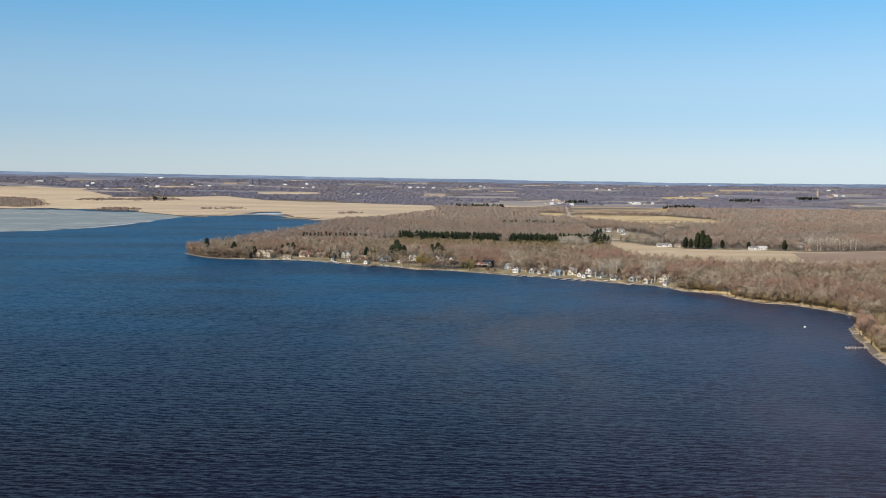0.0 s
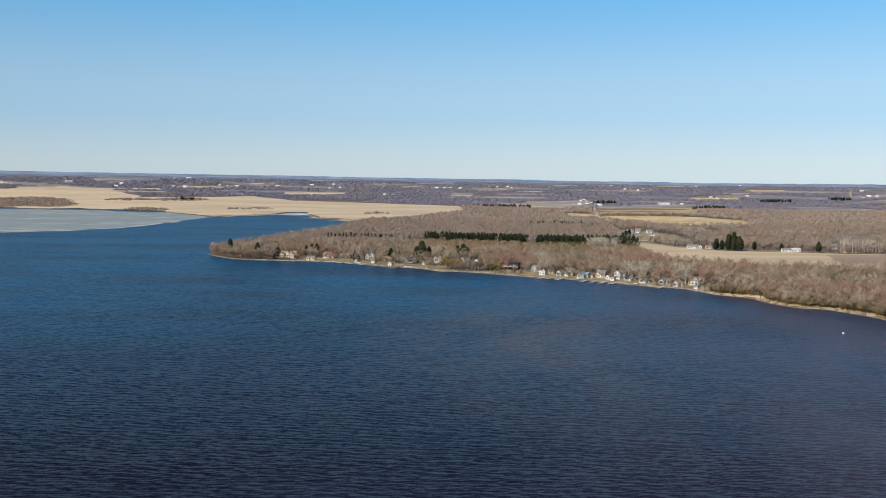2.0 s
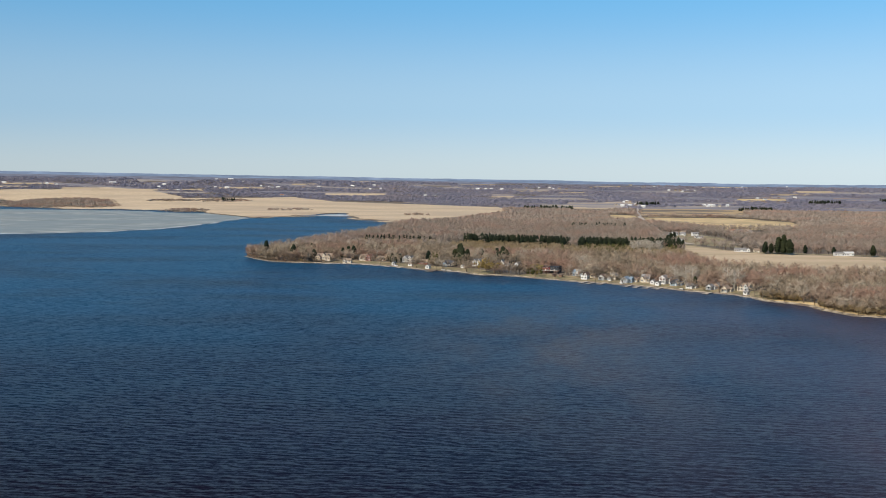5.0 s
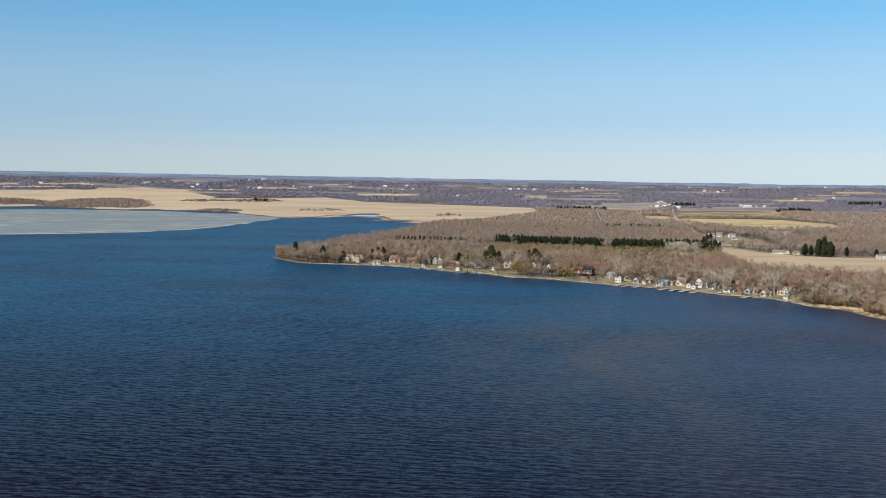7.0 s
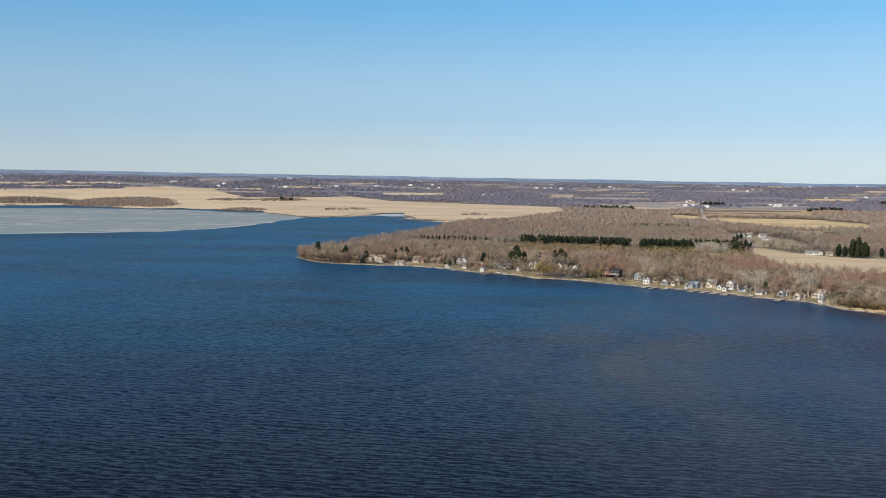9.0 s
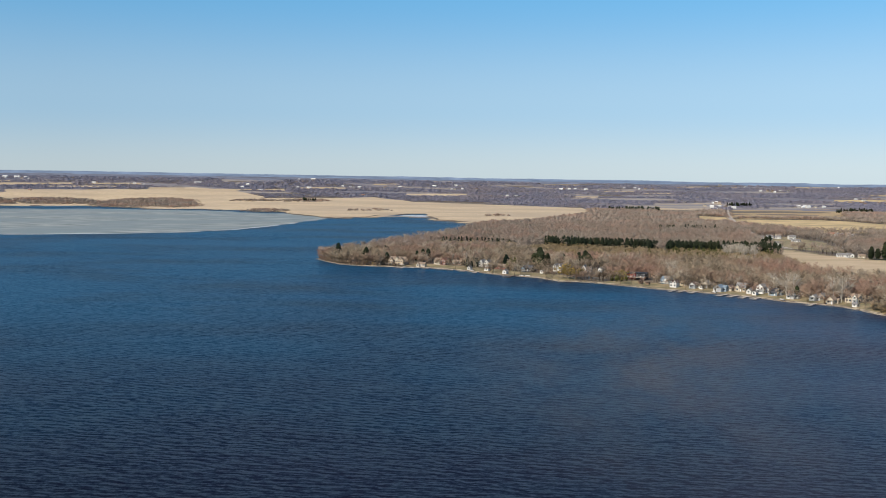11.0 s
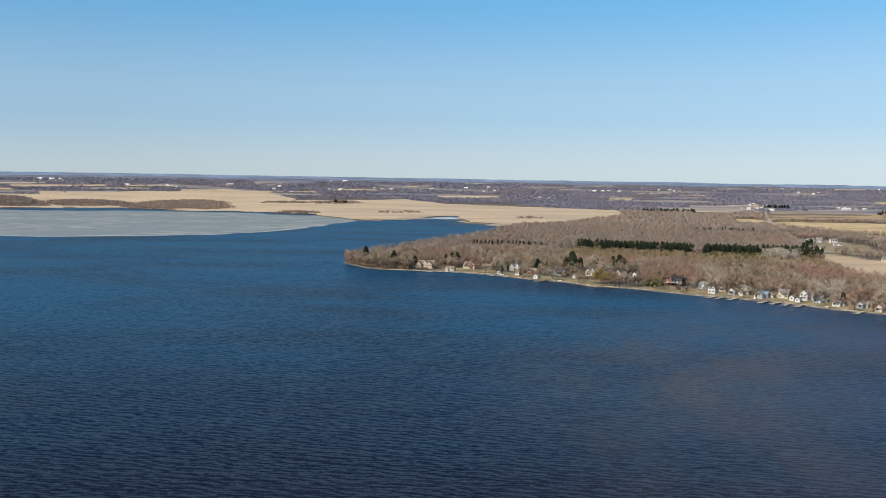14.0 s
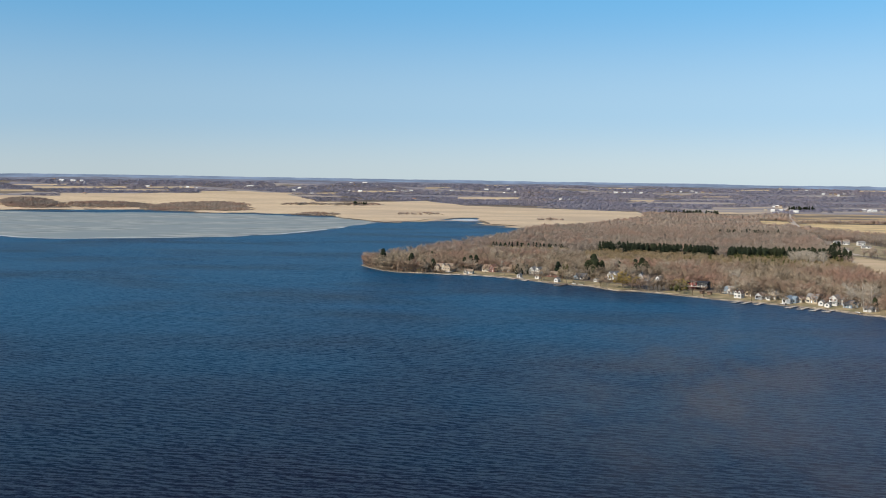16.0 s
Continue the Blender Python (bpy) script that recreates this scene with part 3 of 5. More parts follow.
floe = dense([(-485, 2490), (-455, 2462), (-415, 2465), (-398, 2490), (-410, 2540), (-440, 2570), (-476, 2545)], True, 14, 5)
tagged(sheet("ice_floe", floe, [(i, (i + 1) % len(floe)) for i in range(len(floe))], RIME, heights=lambda xy: np.full(len(xy), 0.12)), "small pale patch of ice left in the channel", "ice", kind="structure")
ring = [(math.sin(radians(a)) * q, math.cos(radians(a)) * q) for a, q in [(a, 3450 if a < -26 else 3850 if a < -14 else 3500 if a < -5 else 3100) for a in range(-46, 33, 3)]] + [(math.sin(radians(a)) * 4600, math.cos(radians(a)) * 4600) for a in range(32, -47, -3)]
field("farmland", ring, HAZED_PATCHES, "patchwork of pale fields and leafless woods on far hills", lift=0.1, edge=0, step=110, open_ground=False)


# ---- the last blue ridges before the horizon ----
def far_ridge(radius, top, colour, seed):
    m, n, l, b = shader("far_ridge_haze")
    # the blue haze is painted on the ridge wall, which glows by itself
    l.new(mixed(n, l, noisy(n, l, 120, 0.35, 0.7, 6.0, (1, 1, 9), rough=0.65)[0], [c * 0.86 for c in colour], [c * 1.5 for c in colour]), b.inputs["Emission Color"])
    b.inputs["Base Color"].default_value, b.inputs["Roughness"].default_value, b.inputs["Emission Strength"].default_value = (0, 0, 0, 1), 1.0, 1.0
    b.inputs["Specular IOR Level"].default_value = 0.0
    vs, fs = [], []
    for i in range(600):
        az = -50 + i * 0.14
        w = radians(az)
        extra = min(46.0, max(0.0, 14 - 1.05 * az))
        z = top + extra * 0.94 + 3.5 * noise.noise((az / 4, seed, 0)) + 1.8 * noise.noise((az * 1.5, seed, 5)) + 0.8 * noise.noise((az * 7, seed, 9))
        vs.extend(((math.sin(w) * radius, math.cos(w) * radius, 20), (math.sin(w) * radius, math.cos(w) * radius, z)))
        if i:
            k = 2 * i
            fs.append((k - 2, k, k + 1, k - 1))
    me = bpy.data.meshes.new("backdrop")
    me.from_pydata(vs, [], fs)
    me.materials.append(m)
    tagged(new("backdrop", me), "hazy blue wooded ridge on the horizon", "backdrop", kind="structure")


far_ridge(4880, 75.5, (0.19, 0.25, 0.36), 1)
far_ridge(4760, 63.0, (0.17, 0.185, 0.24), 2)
field("far_field", [(-1559, 3611), (-1187, 3776), (-1222, 3872), (-1593, 3700)], TAN, "pale field strip on the far hills", lift=1.0, edge=3)
field("far_field", [(-1171, 3901), (-987, 3971), (-1006, 4027), (-1184, 3959)], TAN, "pale field strip on the far hills", lift=1.0, edge=3)
field("far_field", [(-939, 4212), (-838, 4251), (-854, 4309), (-948, 4275)], TAN, "pale field strip on the far hills", lift=1.0, edge=3)
field("far_field", [(-694, 3681), (-470, 3737), (-488, 3849), (-711, 3791)], MARSH, "pale field strip on the far hills", lift=1.0, edge=3)
field("far_field", [(-725, 4454), (-566, 4506), (-579, 4571), (-730, 4518)], TAN, "pale field strip on the far hills", lift=1.0, edge=3)
field("far_field", [(-469, 4562), (-380, 4589), (-392, 4671), (-472, 4647)], PLOUGH, "pale field strip on the far hills", lift=1.0, edge=3)
field("far_field", [(-337, 4538), (-247, 4562), (-256, 4631), (-336, 4609)], PLOUGH, "pale field strip on the far hills", lift=1.0, edge=3)
field("far_field", [(-84, 3694), (12, 3708), (8, 3811), (-82, 3799)], MARSH, "pale field strip on the far hills", lift=1.0, edge=3)
field("far_field", [(13, 4057), (152, 4075), (150, 4145), (17, 4127)], TAN, "pale field strip on the far hills", lift=1.0, edge=3)
field("far_field", [(183, 3974), (297, 3986), (298, 4056), (191, 4044)], TAN, "pale field strip on the far hills", lift=1.0, edge=3)
field("far_field", [(351, 4379), (478, 4395), (479, 4451), (361, 4435)], TAN, "pale field strip on the far hills", lift=1.0, edge=3)
field("far_field", [(818, 4395), (1034, 4405), (1047, 4483), (837, 4473)], TAN, "pale field strip on the far hills", lift=1.0, edge=3)
field("far_field", [(1116, 4061), (1272, 4041), (1303, 4153), (1152, 4173)], TAN, "pale field strip on the far hills", lift=1.0, edge=3)
field("far_field", [(983, 3902), (1146, 3886), (1163, 3960), (1006, 3976)], TAN, "pale field strip on the far hills", lift=1.0, edge=3)
field("far_field", [(782, 3544), (953, 3538), (987, 3681), (818, 3686)], GOLD, "pale field strip on the far hills", lift=1.0, edge=3)
field("far_field", [(1335, 4532), (1482, 4506), (1503, 4584), (1364, 4610)], TAN, "pale field strip on the far hills", lift=1.0, edge=3)
field("far_field", [(1729, 4412), (1949, 4352), (1977, 4426), (1762, 4484)], TAN, "pale field strip on the far hills", lift=1.0, edge=3)
field("far_field", [(700, 4616), (861, 4630), (871, 4711), (718, 4697)], TAN, "pale field strip on the far hills", lift=1.0, edge=3)
field("far_field", [(-213, 4405), (-63, 4437), (-68, 4490), (-211, 4457)], TAN, "pale field strip on the far hills", lift=1.0, edge=3)
field("far_field", [(-2296, 3475), (-2006, 3666), (-2060, 3751), (-2347, 3557)], TAN, "pale field strip on the far hills", lift=1.0, edge=3)
field("far_field", [(-2312, 3315), (-2217, 3378), (-2263, 3439), (-2352, 3377)], TAN, "pale field strip on the far hills", lift=1.0, edge=3)
field("far_field", [(-2021, 3237), (-1640, 3457), (-1715, 3599), (-2101, 3366)], MARSH, "pale field strip on the far hills", lift=1.0, edge=3)
field("far_field", [(-1959, 3712), (-1793, 3815), (-1832, 3885), (-1992, 3782)], TAN, "pale field strip on the far hills", lift=1.0, edge=3)
field("far_field", [(-1684, 3641), (-1563, 3705), (-1595, 3767), (-1710, 3703)], TAN, "pale field strip on the far hills", lift=1.0, edge=3)
field("far_field", [(-2436, 3555), (-2267, 3671), (-2297, 3710), (-2460, 3595)], TAN, "pale field strip on the far hills", lift=1.0, edge=3)
field("far_field", [(-2033, 3528), (-1824, 3661), (-1851, 3704), (-2055, 3573)], MARSH, "pale field strip on the far hills", lift=1.0, edge=3)


# ---- woods ----
def strip(a, b, width):
    a, b = Vector(a), Vector(b)
    s = Vector((-(b - a).y, (b - a).x)).normalized() * width / 2
    return [tuple(p) for p in (a - s, b - s, b + s, a + s)]


def lots(points, radius):
    """Clearings round the houses, open toward the lake."""
    out = []
    for x, y in points:
        out.append([(x - radius * 0.8, y - radius * 2.2), (x + radius * 0.8, y - radius * 2.2), (x + radius, y), (x + radius * 0.7, y + radius * 0.9), (x - radius * 0.7, y + radius * 0.9), (x - radius, y)])
    return out


PINE_ROWS = [strip((-61, 1464), (82, 1408), 34), strip((95, 1405), (230, 1386), 40), strip((-211, 1470), (-112, 1458), 14)]
HOUSE_LOTS = lots([(-206, 1139), (-160, 1147), (43, 1026)], 15) + lots([(-178, 1128), (-141, 1146), (-110, 1130), (-92, 1108), (-72, 1133), (-61, 1082), (-32, 1090), (-6, 1088), (9, 1089)], 9)
HOUSE_LOTS.append([(-16, 1036), (14, 1028), (18, 1090), (8, 1098), (-14, 1098)])
HOUSE_LOTS += lots([(300, 1345), (412, 1290), (415, 1804), (388, 1801), (490, 1356), (259, 1551), (300, 1632), (292, 1734), (272, 1696)], 14)
near_t = [bare_tree(i, 12.0, 0.34, 11, 18, 0.17) for i in range(8)]
mid_t = [bare_tree(20 + i, 12.0, 0.38, 8, 9, 0.36) for i in range(6)]
far_t = [clump(40 + i, 10.0, 7.0, 36, 1.1) for i in range(4)]
hill_t = [clump(50 + i, 10.0, 11.0, 36, 1.8) for i in range(4)]
pine_t = [conifer(60 + i, 13.0, 0.19, 11, 9, 0.42) for i in range(5)]


def whole(pair):
    (tv, tf), (cv, cf) = pair
    return tv + cv, tf + [tuple(i + len(tv) for i in f) for f in cf]


def spots_for(xy, size, kinds, seed, low=0.72, high=1.2):
    r = np.random.RandomState(seed)
    return [(x, y, h, size * r.uniform(0.8, 1.25), size * r.uniform(low, high), r.uniform(0, 6.28), r.randint(kinds)) for (x, y), h in zip(xy, land_heights(xy))]


def in_poly(outline, count, seed):
    r, poly = np.random.RandomState(seed), np.array(outline, float)
    xy = r.uniform(poly.min(0), poly.max(0), (count * 4, 2))
    return xy[inside(poly, xy)][:count]


SCRUB = [[(-60, 1230), (228, 1200), (216, 1366), (95, 1384), (76, 1390), (-67, 1446), (-90, 1400)], [(-225, 1400), (-90, 1385), (-105, 1447), (-215, 1460)]]
near_xy = scatter(6.9, 450, 1320, 1, 3.0, avoid=PINE_ROWS + HOUSE_LOTS + SCRUB)
joined("woods", [whole(t) for t in near_t], spots_for(near_xy, 1.08, 8, 2, 0.6, 1.15), TWIG, "dense leafless lakeside wood in grey-brown", "woods")
mid_xy = scatter(8.6, 1320, 2050, 2, 6.0, avoid=PINE_ROWS + HOUSE_LOTS + SCRUB)
joined("woods", [whole(t) for t in mid_t], spots_for(mid_xy, 1.0, 6, 3, 0.65, 1.2), DUSK_TWIG, "dense leafless wood in grey-brown and dull red", "woods")
joined("far_woods", far_t, spots_for(scatter(11.5, 2050, 3000, 3, 15), 0.95, 4, 4), DUSK_TWIG, "far leafless woods behind the marsh", "woods")
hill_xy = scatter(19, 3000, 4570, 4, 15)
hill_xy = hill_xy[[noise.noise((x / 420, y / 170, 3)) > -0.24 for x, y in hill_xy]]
joined("far_woods", hill_t, spots_for(hill_xy, 1.0, 4, 5, 0.35, 0.8), HAZED_TWIG, "leafless woods on the far hills", "woods")

for k, outline in enumerate(SCRUB):
    xy = in_poly(outline, (1500, 500)[k], 70 + k)
    joined("scrub_woods", [whole(t) for t in near_t], spots_for(xy, 0.72, 8, 71 + k, 0.55, 0.85), SCRUB_TWIG, "lower leafless scrub in front of the pines", "woods")

# brush along the foot of the woods
for k, (outline, count, size, stuff) in enumerate(((shore_strip(SOUTH[:5], 0.6, 7), 420, 0.32, TWIG), (shore_strip(BAY[:13], 4.5, 20), 1300, 0.46, SCRUB_TWIG), (shore_strip(SOUTH[21:], 6, 20), 170, 0.45, SCRUB_TWIG))):
    joined("brush", [whole(t) for t in near_t], spots_for(in_poly(outline, count, 90 + k), size, 8, 91 + k), stuff, "low leafless brush at the water's edge", "brush")

# thickets in and beside the marsh
THICKETS = [([(-1277, 2843), (-1163, 2875), (-1278, 3158), (-1400, 3116)], 260, 0.9), ([(-1181, 3190), (-1044, 3230), (-1066, 3297), (-1205, 3255)], 130, 0.75), ([(-1013, 3202), (-866, 3242), (-902, 3379), (-1056, 3337)], 150, 0.8),
            ([(-920, 2650), (-812, 2672), (-880, 2775), (-995, 2769)], 140, 0.8), ([(-670, 2724), (-557, 2744), (-581, 2863), (-698, 2839)], 45, 0.7), ([(-260, 2460), (-204, 2470), (-210, 2544), (-268, 2536)], 30, 0.7)]
more = [([(-1480, 2870), (-1221, 2960), (-1383, 3319), (-1671, 3187)], 1000, 1.1), ([(-1843, 2960), (-1598, 3073), (-1695, 3249), (-1951, 3113)], 560, 0.9), ([(-1987, 2900), (-1851, 2960), (-1996, 3165), (-2140, 3079)], 600, 1.3)]
def mound(outline, count, size, seed):
    """Places in a four-cornered piece of ground, thinner and lower toward a ragged edge."""
    r, (a, b, c, d) = np.random.RandomState(seed), [np.array(p, float) for p in outline]
    w, q = r.uniform(0, 2 * math.pi, count), np.sqrt(r.uniform(0, 1, count)) * r.uniform(0.85, 1.1, count)
    u, v = (0.5 + 0.58 * q * np.cos(w))[:, None], (0.5 + 0.58 * q * np.sin(w))[:, None]
    xy = (a * (1 - u) + b * u) * (1 - v) + (d * (1 - u) + c * u) * v
    return [(x, y, z, s, h * (0.35 + 0.75 * math.sqrt(max(0.0, 1 - e * e))), t, n) for (x, y, z, s, h, t, n), e in zip(spots_for(xy, size, 4, seed), q)]


for k, (outline, count, size) in enumerate(THICKETS + more):
    joined("thicket", far_t, mound(outline, count, size, k), DUSK_TWIG, "leafless brown thicket standing in the dry marsh", "thicket")

# pines
r = random.Random(9)
for row, k_row in zip(PINE_ROWS, (1.0, 1.0, 0.8)):
    a, b, c, d = [Vector(p) for p in row]
    nl, nw = int((b - a).length / 5.5), max(1, int((d - a).length / 7))
    spots = []
    for i in range(nl):
        for j in range(nw):
            p = a.lerp(b, (i + 0.5 + r.uniform(-0.35, 0.35)) / nl) + (d - a) * ((j + 0.5 + r.uniform(-0.3, 0.3)) / nw)
            spots.append((p.x, p.y, land_z(p.x, p.y), r.uniform(1.3, 1.9) * k_row, r.uniform(0.90, 1.16) * k_row, r.uniform(0, 6), r.randrange(5)))
    joined("pine_plantation", [whole(t) for t in pine_t], spots, PINE, "dark green pine plantation in rows", "pines")
for a, b, width, count in (((40, 2963), (180, 2981), 60, 70), ((406, 3290), (482, 3292), 40, 36), ((660, 2949), (754, 2953), 60, 50), ((973, 3363), (1077, 3357), 60, 60), ((1246, 3480), (1313, 3472), 60, 40), ((115, 1892), (236, 1906), 16, 22),
                           ((-960, 3270), (-920, 3285), 40, 16)):
    xy = in_poly(strip(a, b, width), count, count)
    joined("pine_plantation", [whole(t) for t in pine_t], [(x, y, z, s * 1.7, h * 0.9, w, t) for x, y, z, s, h, w, t in spots_for(xy, 1.0, 5, count)], PINE, "distant dark green pine stand", "pines")


# ---- single trees ----
def part(name, bm, material, parent, label=""):
    """One mesh under a thing or a part, from a bmesh or from (points, faces)."""
    me = bpy.data.meshes.new(name)
    if isinstance(bm, tuple):
        me.from_pydata([tuple(p) for p in bm[0]], [], bm[1])
    else:
        bm.to_mesh(me)
        bm.free()
    me.materials.append(material)
    ob = new(name, me)
    ob.parent = parent
    return tagged(ob, label)


def thing(name, label, category, m=None, group=""):
    ob = tagged(new(name), label, category, group)
    ob.empty_display_size = 0.5
    if m is not None:
        ob.matrix_basis = m
    return ob


def tree_thing(name, pair, bark, crown, label, category="tree"):
    ob = thing(name, label, category)
    part("trunk", pair[0], bark, ob)
    top = part("crown", (pair[1][0], facing_out(*pair[1]).tolist()), crown, ob)
    top.data.attributes.new("crown_way", "FLOAT_VECTOR", "POINT").data.foreach_set("vector", crown_ways(pair[1][0]).ravel())
    return ob


PALE_TWIG = plant("pale_twigs", (0.46, 0.40, 0.32), (0.62, 0.55, 0.45), (0.52, 0.45, 0.36), 80)
WILLOW = plant("yellow_willow_twigs", (0.34, 0.27, 0.08), (0.46, 0.36, 0.12), (0.40, 0.28, 0.10), 30)
OLIVE = plant("olive_green_foliage", (0.09, 0.10, 0.03), (0.16, 0.16, 0.05), (0.12, 0.12, 0.04), 30)
BIRCH = plant("pale_birch_bark", (0.55, 0.50, 0.43), (0.70, 0.65, 0.58), (0.60, 0.54, 0.46), 30, domed=0)


def put(masters, spots, group, low=0.85, high=1.2, seed=1):
    """Copies of the masters at the spots (x, y, size)."""
    r = random.Random(seed)
    for x, y, size in spots:
        s = size * r.uniform(low, high)
        copy = copy_thing(r.choice(masters), pose(x, y, land_z(x, y), 0, 0, r.uniform(0, 360)))
        copy.scale = (s * r.uniform(0.9, 1.1), s * r.uniform(0.9, 1.1), s)
        copy["group"] = group


def away(masters):
    for ob in masters:
        for o in (*ob.children_recursive, ob):
            bpy.data.objects.remove(o)


# the front row of the woods and the trees among the houses
bare = [tree_thing("bare_tree", bare_tree(100 + i, 12.0, 0.38, 12, 16, 0.24), BARK, TWIG, "leafless grey-brown tree at the edge of the lakeside wood") for i in range(6)]
row_r, row = random.Random(21), []
for a, b in zip(SOUTH, SOUTH[1:]):
    a, b = Vector(a), Vector(b)
    side = Vector((-(b - a).y, (b - a).x)).normalized()
    tip = a.x < -232
    for i in range(max(1, int((b - a).length / (2.2 if tip else 6.5)))):
        p = a.lerp(b, row_r.random()) + side * (row_r.uniform(1.5, 14) if tip else row_r.uniform(22, 40))
        if not any(inside(np.array(q), [(p.x, p.y)])[0] for q in HOUSE_LOTS):
            row.append((p.x, p.y, row_r.uniform(0.75, 1.12) if tip else row_r.uniform(0.75, 1.1)))
for a, b in zip(BAY[:12], BAY[1:13]):
    a, b = Vector(a), Vector(b)
    side = Vector((-(b - a).y, (b - a).x)).normalized()
    for i in range(int((b - a).length / 3.0)):
        p = a.lerp(b, row_r.random()) + side * row_r.uniform(5, 13)
        row.append((p.x, p.y, row_r.uniform(0.55, 1.0)))
# garden trees between and before the houses
for x in np.arange(-215, 205, 2.6):
    xx = x + row_r.uniform(-2, 2)
    for (ax, ay), (bx, by) in zip(SOUTH, SOUTH[1:]):
        if ax <= xx <= bx and row_r.random() < 0.75 and not 18 < xx < 64 and not -14 < xx < 12:
            row.append((xx, ay + (by - ay) * (xx - ax) / (bx - ax) + row_r.choice((9, 16, 20, 24, 28, 32)) + row_r.uniform(-3, 3), row_r.uniform(0.4, 0.9)))
put(bare, row, "leafless trees along the shore")
away(bare)
pale = [tree_thing("cottonwood_tree", bare_tree(130 + i, 17.0, 0.36, 14, 12, 0.24), BIRCH, PALE_TWIG, "tall pale leafless cottonwood among the cottages") for i in range(3)]
put(pale, [(194, 897, 1.5), (189, 903, 1.2), (199, 904, 1.25), (158, 930, 1.15), (150, 942, 1.05), (164, 926, 1.1), (75, 1040, 0.95), (195, 905, 0.95), (200, 925, 0.85), (152, 938, 0.75), (158, 925, 0.8), (163, 918, 0.75), (-150, 1160, 0.7), (-262, 1160, 0.6), (-240, 1158, 0.6), (-256, 1172, 0.55), (192, 889, 0.8), (-133, 1152, 0.75)], "pale trees among the cottages")
put(pale, [(x, y, 0.85) for x, y in in_poly([(156, 1300), (192, 1292), (196, 1336), (158, 1344)], 30, 7)], "pale grove before the pines")
away(pale)
slim = [tree_thing("birch_tree", bare_tree(140 + i, 17.0, 0.14, 6, 7, 0.2), BIRCH, PALE_TWIG, "tall slim pale birch in a grove by the field") for i in range(3)]
put(slim, [(x, y, 1.0) for x, y in in_poly([(478, 1284), (545, 1294), (560, 1330), (485, 1320)], 60, 8)] + [(500, 1345, 0.9), (497, 1338, 0.9)] + [(x, y, 0.8) for x, y in in_poly([(455, 1560), (540, 1580), (540, 1620), (455, 1600)], 24, 9)], "birch grove")
away(slim)
dark = [tree_thing("conifer_tree", conifer(150 + i, 12.0, 0.29, 15, 13, 0.30), BARK, PINE, "dark green conifer standing singly") for i in range(4)]
put(dark, [(-131, 1147, 0.75), (-125, 1142, 0.7), (-120, 1134, 0.7), (-135, 1140, 0.6), (-52, 1114, 1.75), (-44, 1110, 1.3), (-58, 1116, 1.2), (-6, 1147, 1.2), (-13, 1165, 1.3), (-2, 1140, 1.0), (-190, 1165, 0.9), (-185, 1175, 1.0), (-178, 1168, 1.1), (-30, 1180, 1.0), (-285, 1187, 1.65), (-248, 1168, 1.5), (-225, 1140, 0.8), (-220, 1148, 0.85), (-229, 1145, 0.85), (-233, 1150, 0.9), (-123, 1116, 0.6), (-128, 1118, 0.65), (-118, 1119, 0.55), (-87, 1118, 1.0), (-49, 1100, 1.35), (-53, 1108, 1.2), (-57, 1140, 1.1), (-12, 1120, 1.0),
           (-6, 1128, 1.1), (227, 1350, 1.0), (225, 1465, 1.3), (240, 1500, 1.2), (232, 1480, 1.3), (322, 1310, 1.2), (326, 1322, 1.3), (330, 1310, 1.3), (337, 1306, 1.4), (341, 1318, 1.6), (343, 1301, 1.3), (349, 1297, 1.7), (346, 1312, 1.8),
           (444, 1279, 1.2), (164, 915, 0.7), (-252, 1240, 1.1), (-236, 1225, 1.1), (-240, 1232, 1.0), (404, 1300, 1.0), (372, 1310, 1.1)], "single conifers")
away(dark)
bush = [tree_thing("willow_shrub", bare_tree(170 + i, 6.0, 0.5, 12, 14, 0.3), BARK, WILLOW, "yellow-twigged willow shrub on the shore", "shrub") for i in range(2)]
put(bush, [(-20, 1022, 2.1), (-27, 1026, 2.0), (-14, 1024, 1.9), (-22, 1030, 2.3), (-8, 1032, 1.7), (27, 1030, 1.5), (32, 1024, 1.3), (22, 1026, 1.2), (-232, 1132, 0.7), (-241, 1136, 0.7), (30, 1001, 0.9), (210, 850, 0.7), (216, 838, 0.7), (228, 822, 0.7), (290, 655, 0.8), (285, 640, 0.8)], "shore shrubs")
away(bush)
green = [tree_thing("cedar_tree", conifer(180 + i, 8.0, 0.34, 8, 9), BARK, OLIVE, "olive-green cedar in the lakeside wood") for i in range(2)]
put(green, [(-242, 1172, 1.0), (-237, 1168, 1.0), (-231, 1160, 1.1), (-226, 1156, 1.0), (-247, 1176, 1.0), (-222, 1162, 1.2), (-81, 1106, 1.45), (-76, 1092, 1.5), (-84, 1098, 1.2), (27, 1016, 0.9), (33, 1012, 0.8), (24, 1005, 0.8), (28, 1010, 0.9), (20, 1012, 0.8), (-62, 1535, 1.2), (-50, 1530, 1.2), (40, 1297, 1.0), (46, 1290, 1.0), (122, 1244, 1.1), (130, 1250, 1.0), (140, 1240, 1.0), (152, 1227, 1.1), (160, 1235, 1.1), (165, 1225, 1.0), (176, 1236, 1.0), (100, 1300, 1.1), (92, 1310, 1.0), (70, 1340, 1.0), (112, 1335, 1.0)] +
    [(x, y, 0.95) for x, y in (*in_poly([(100, 1342), (218, 1325), (216, 1364), (98, 1380)], 60, 11), *in_poly([(110, 1290), (190, 1262), (196, 1276), (116, 1304)], 18, 12))], "cedars")
away(green)


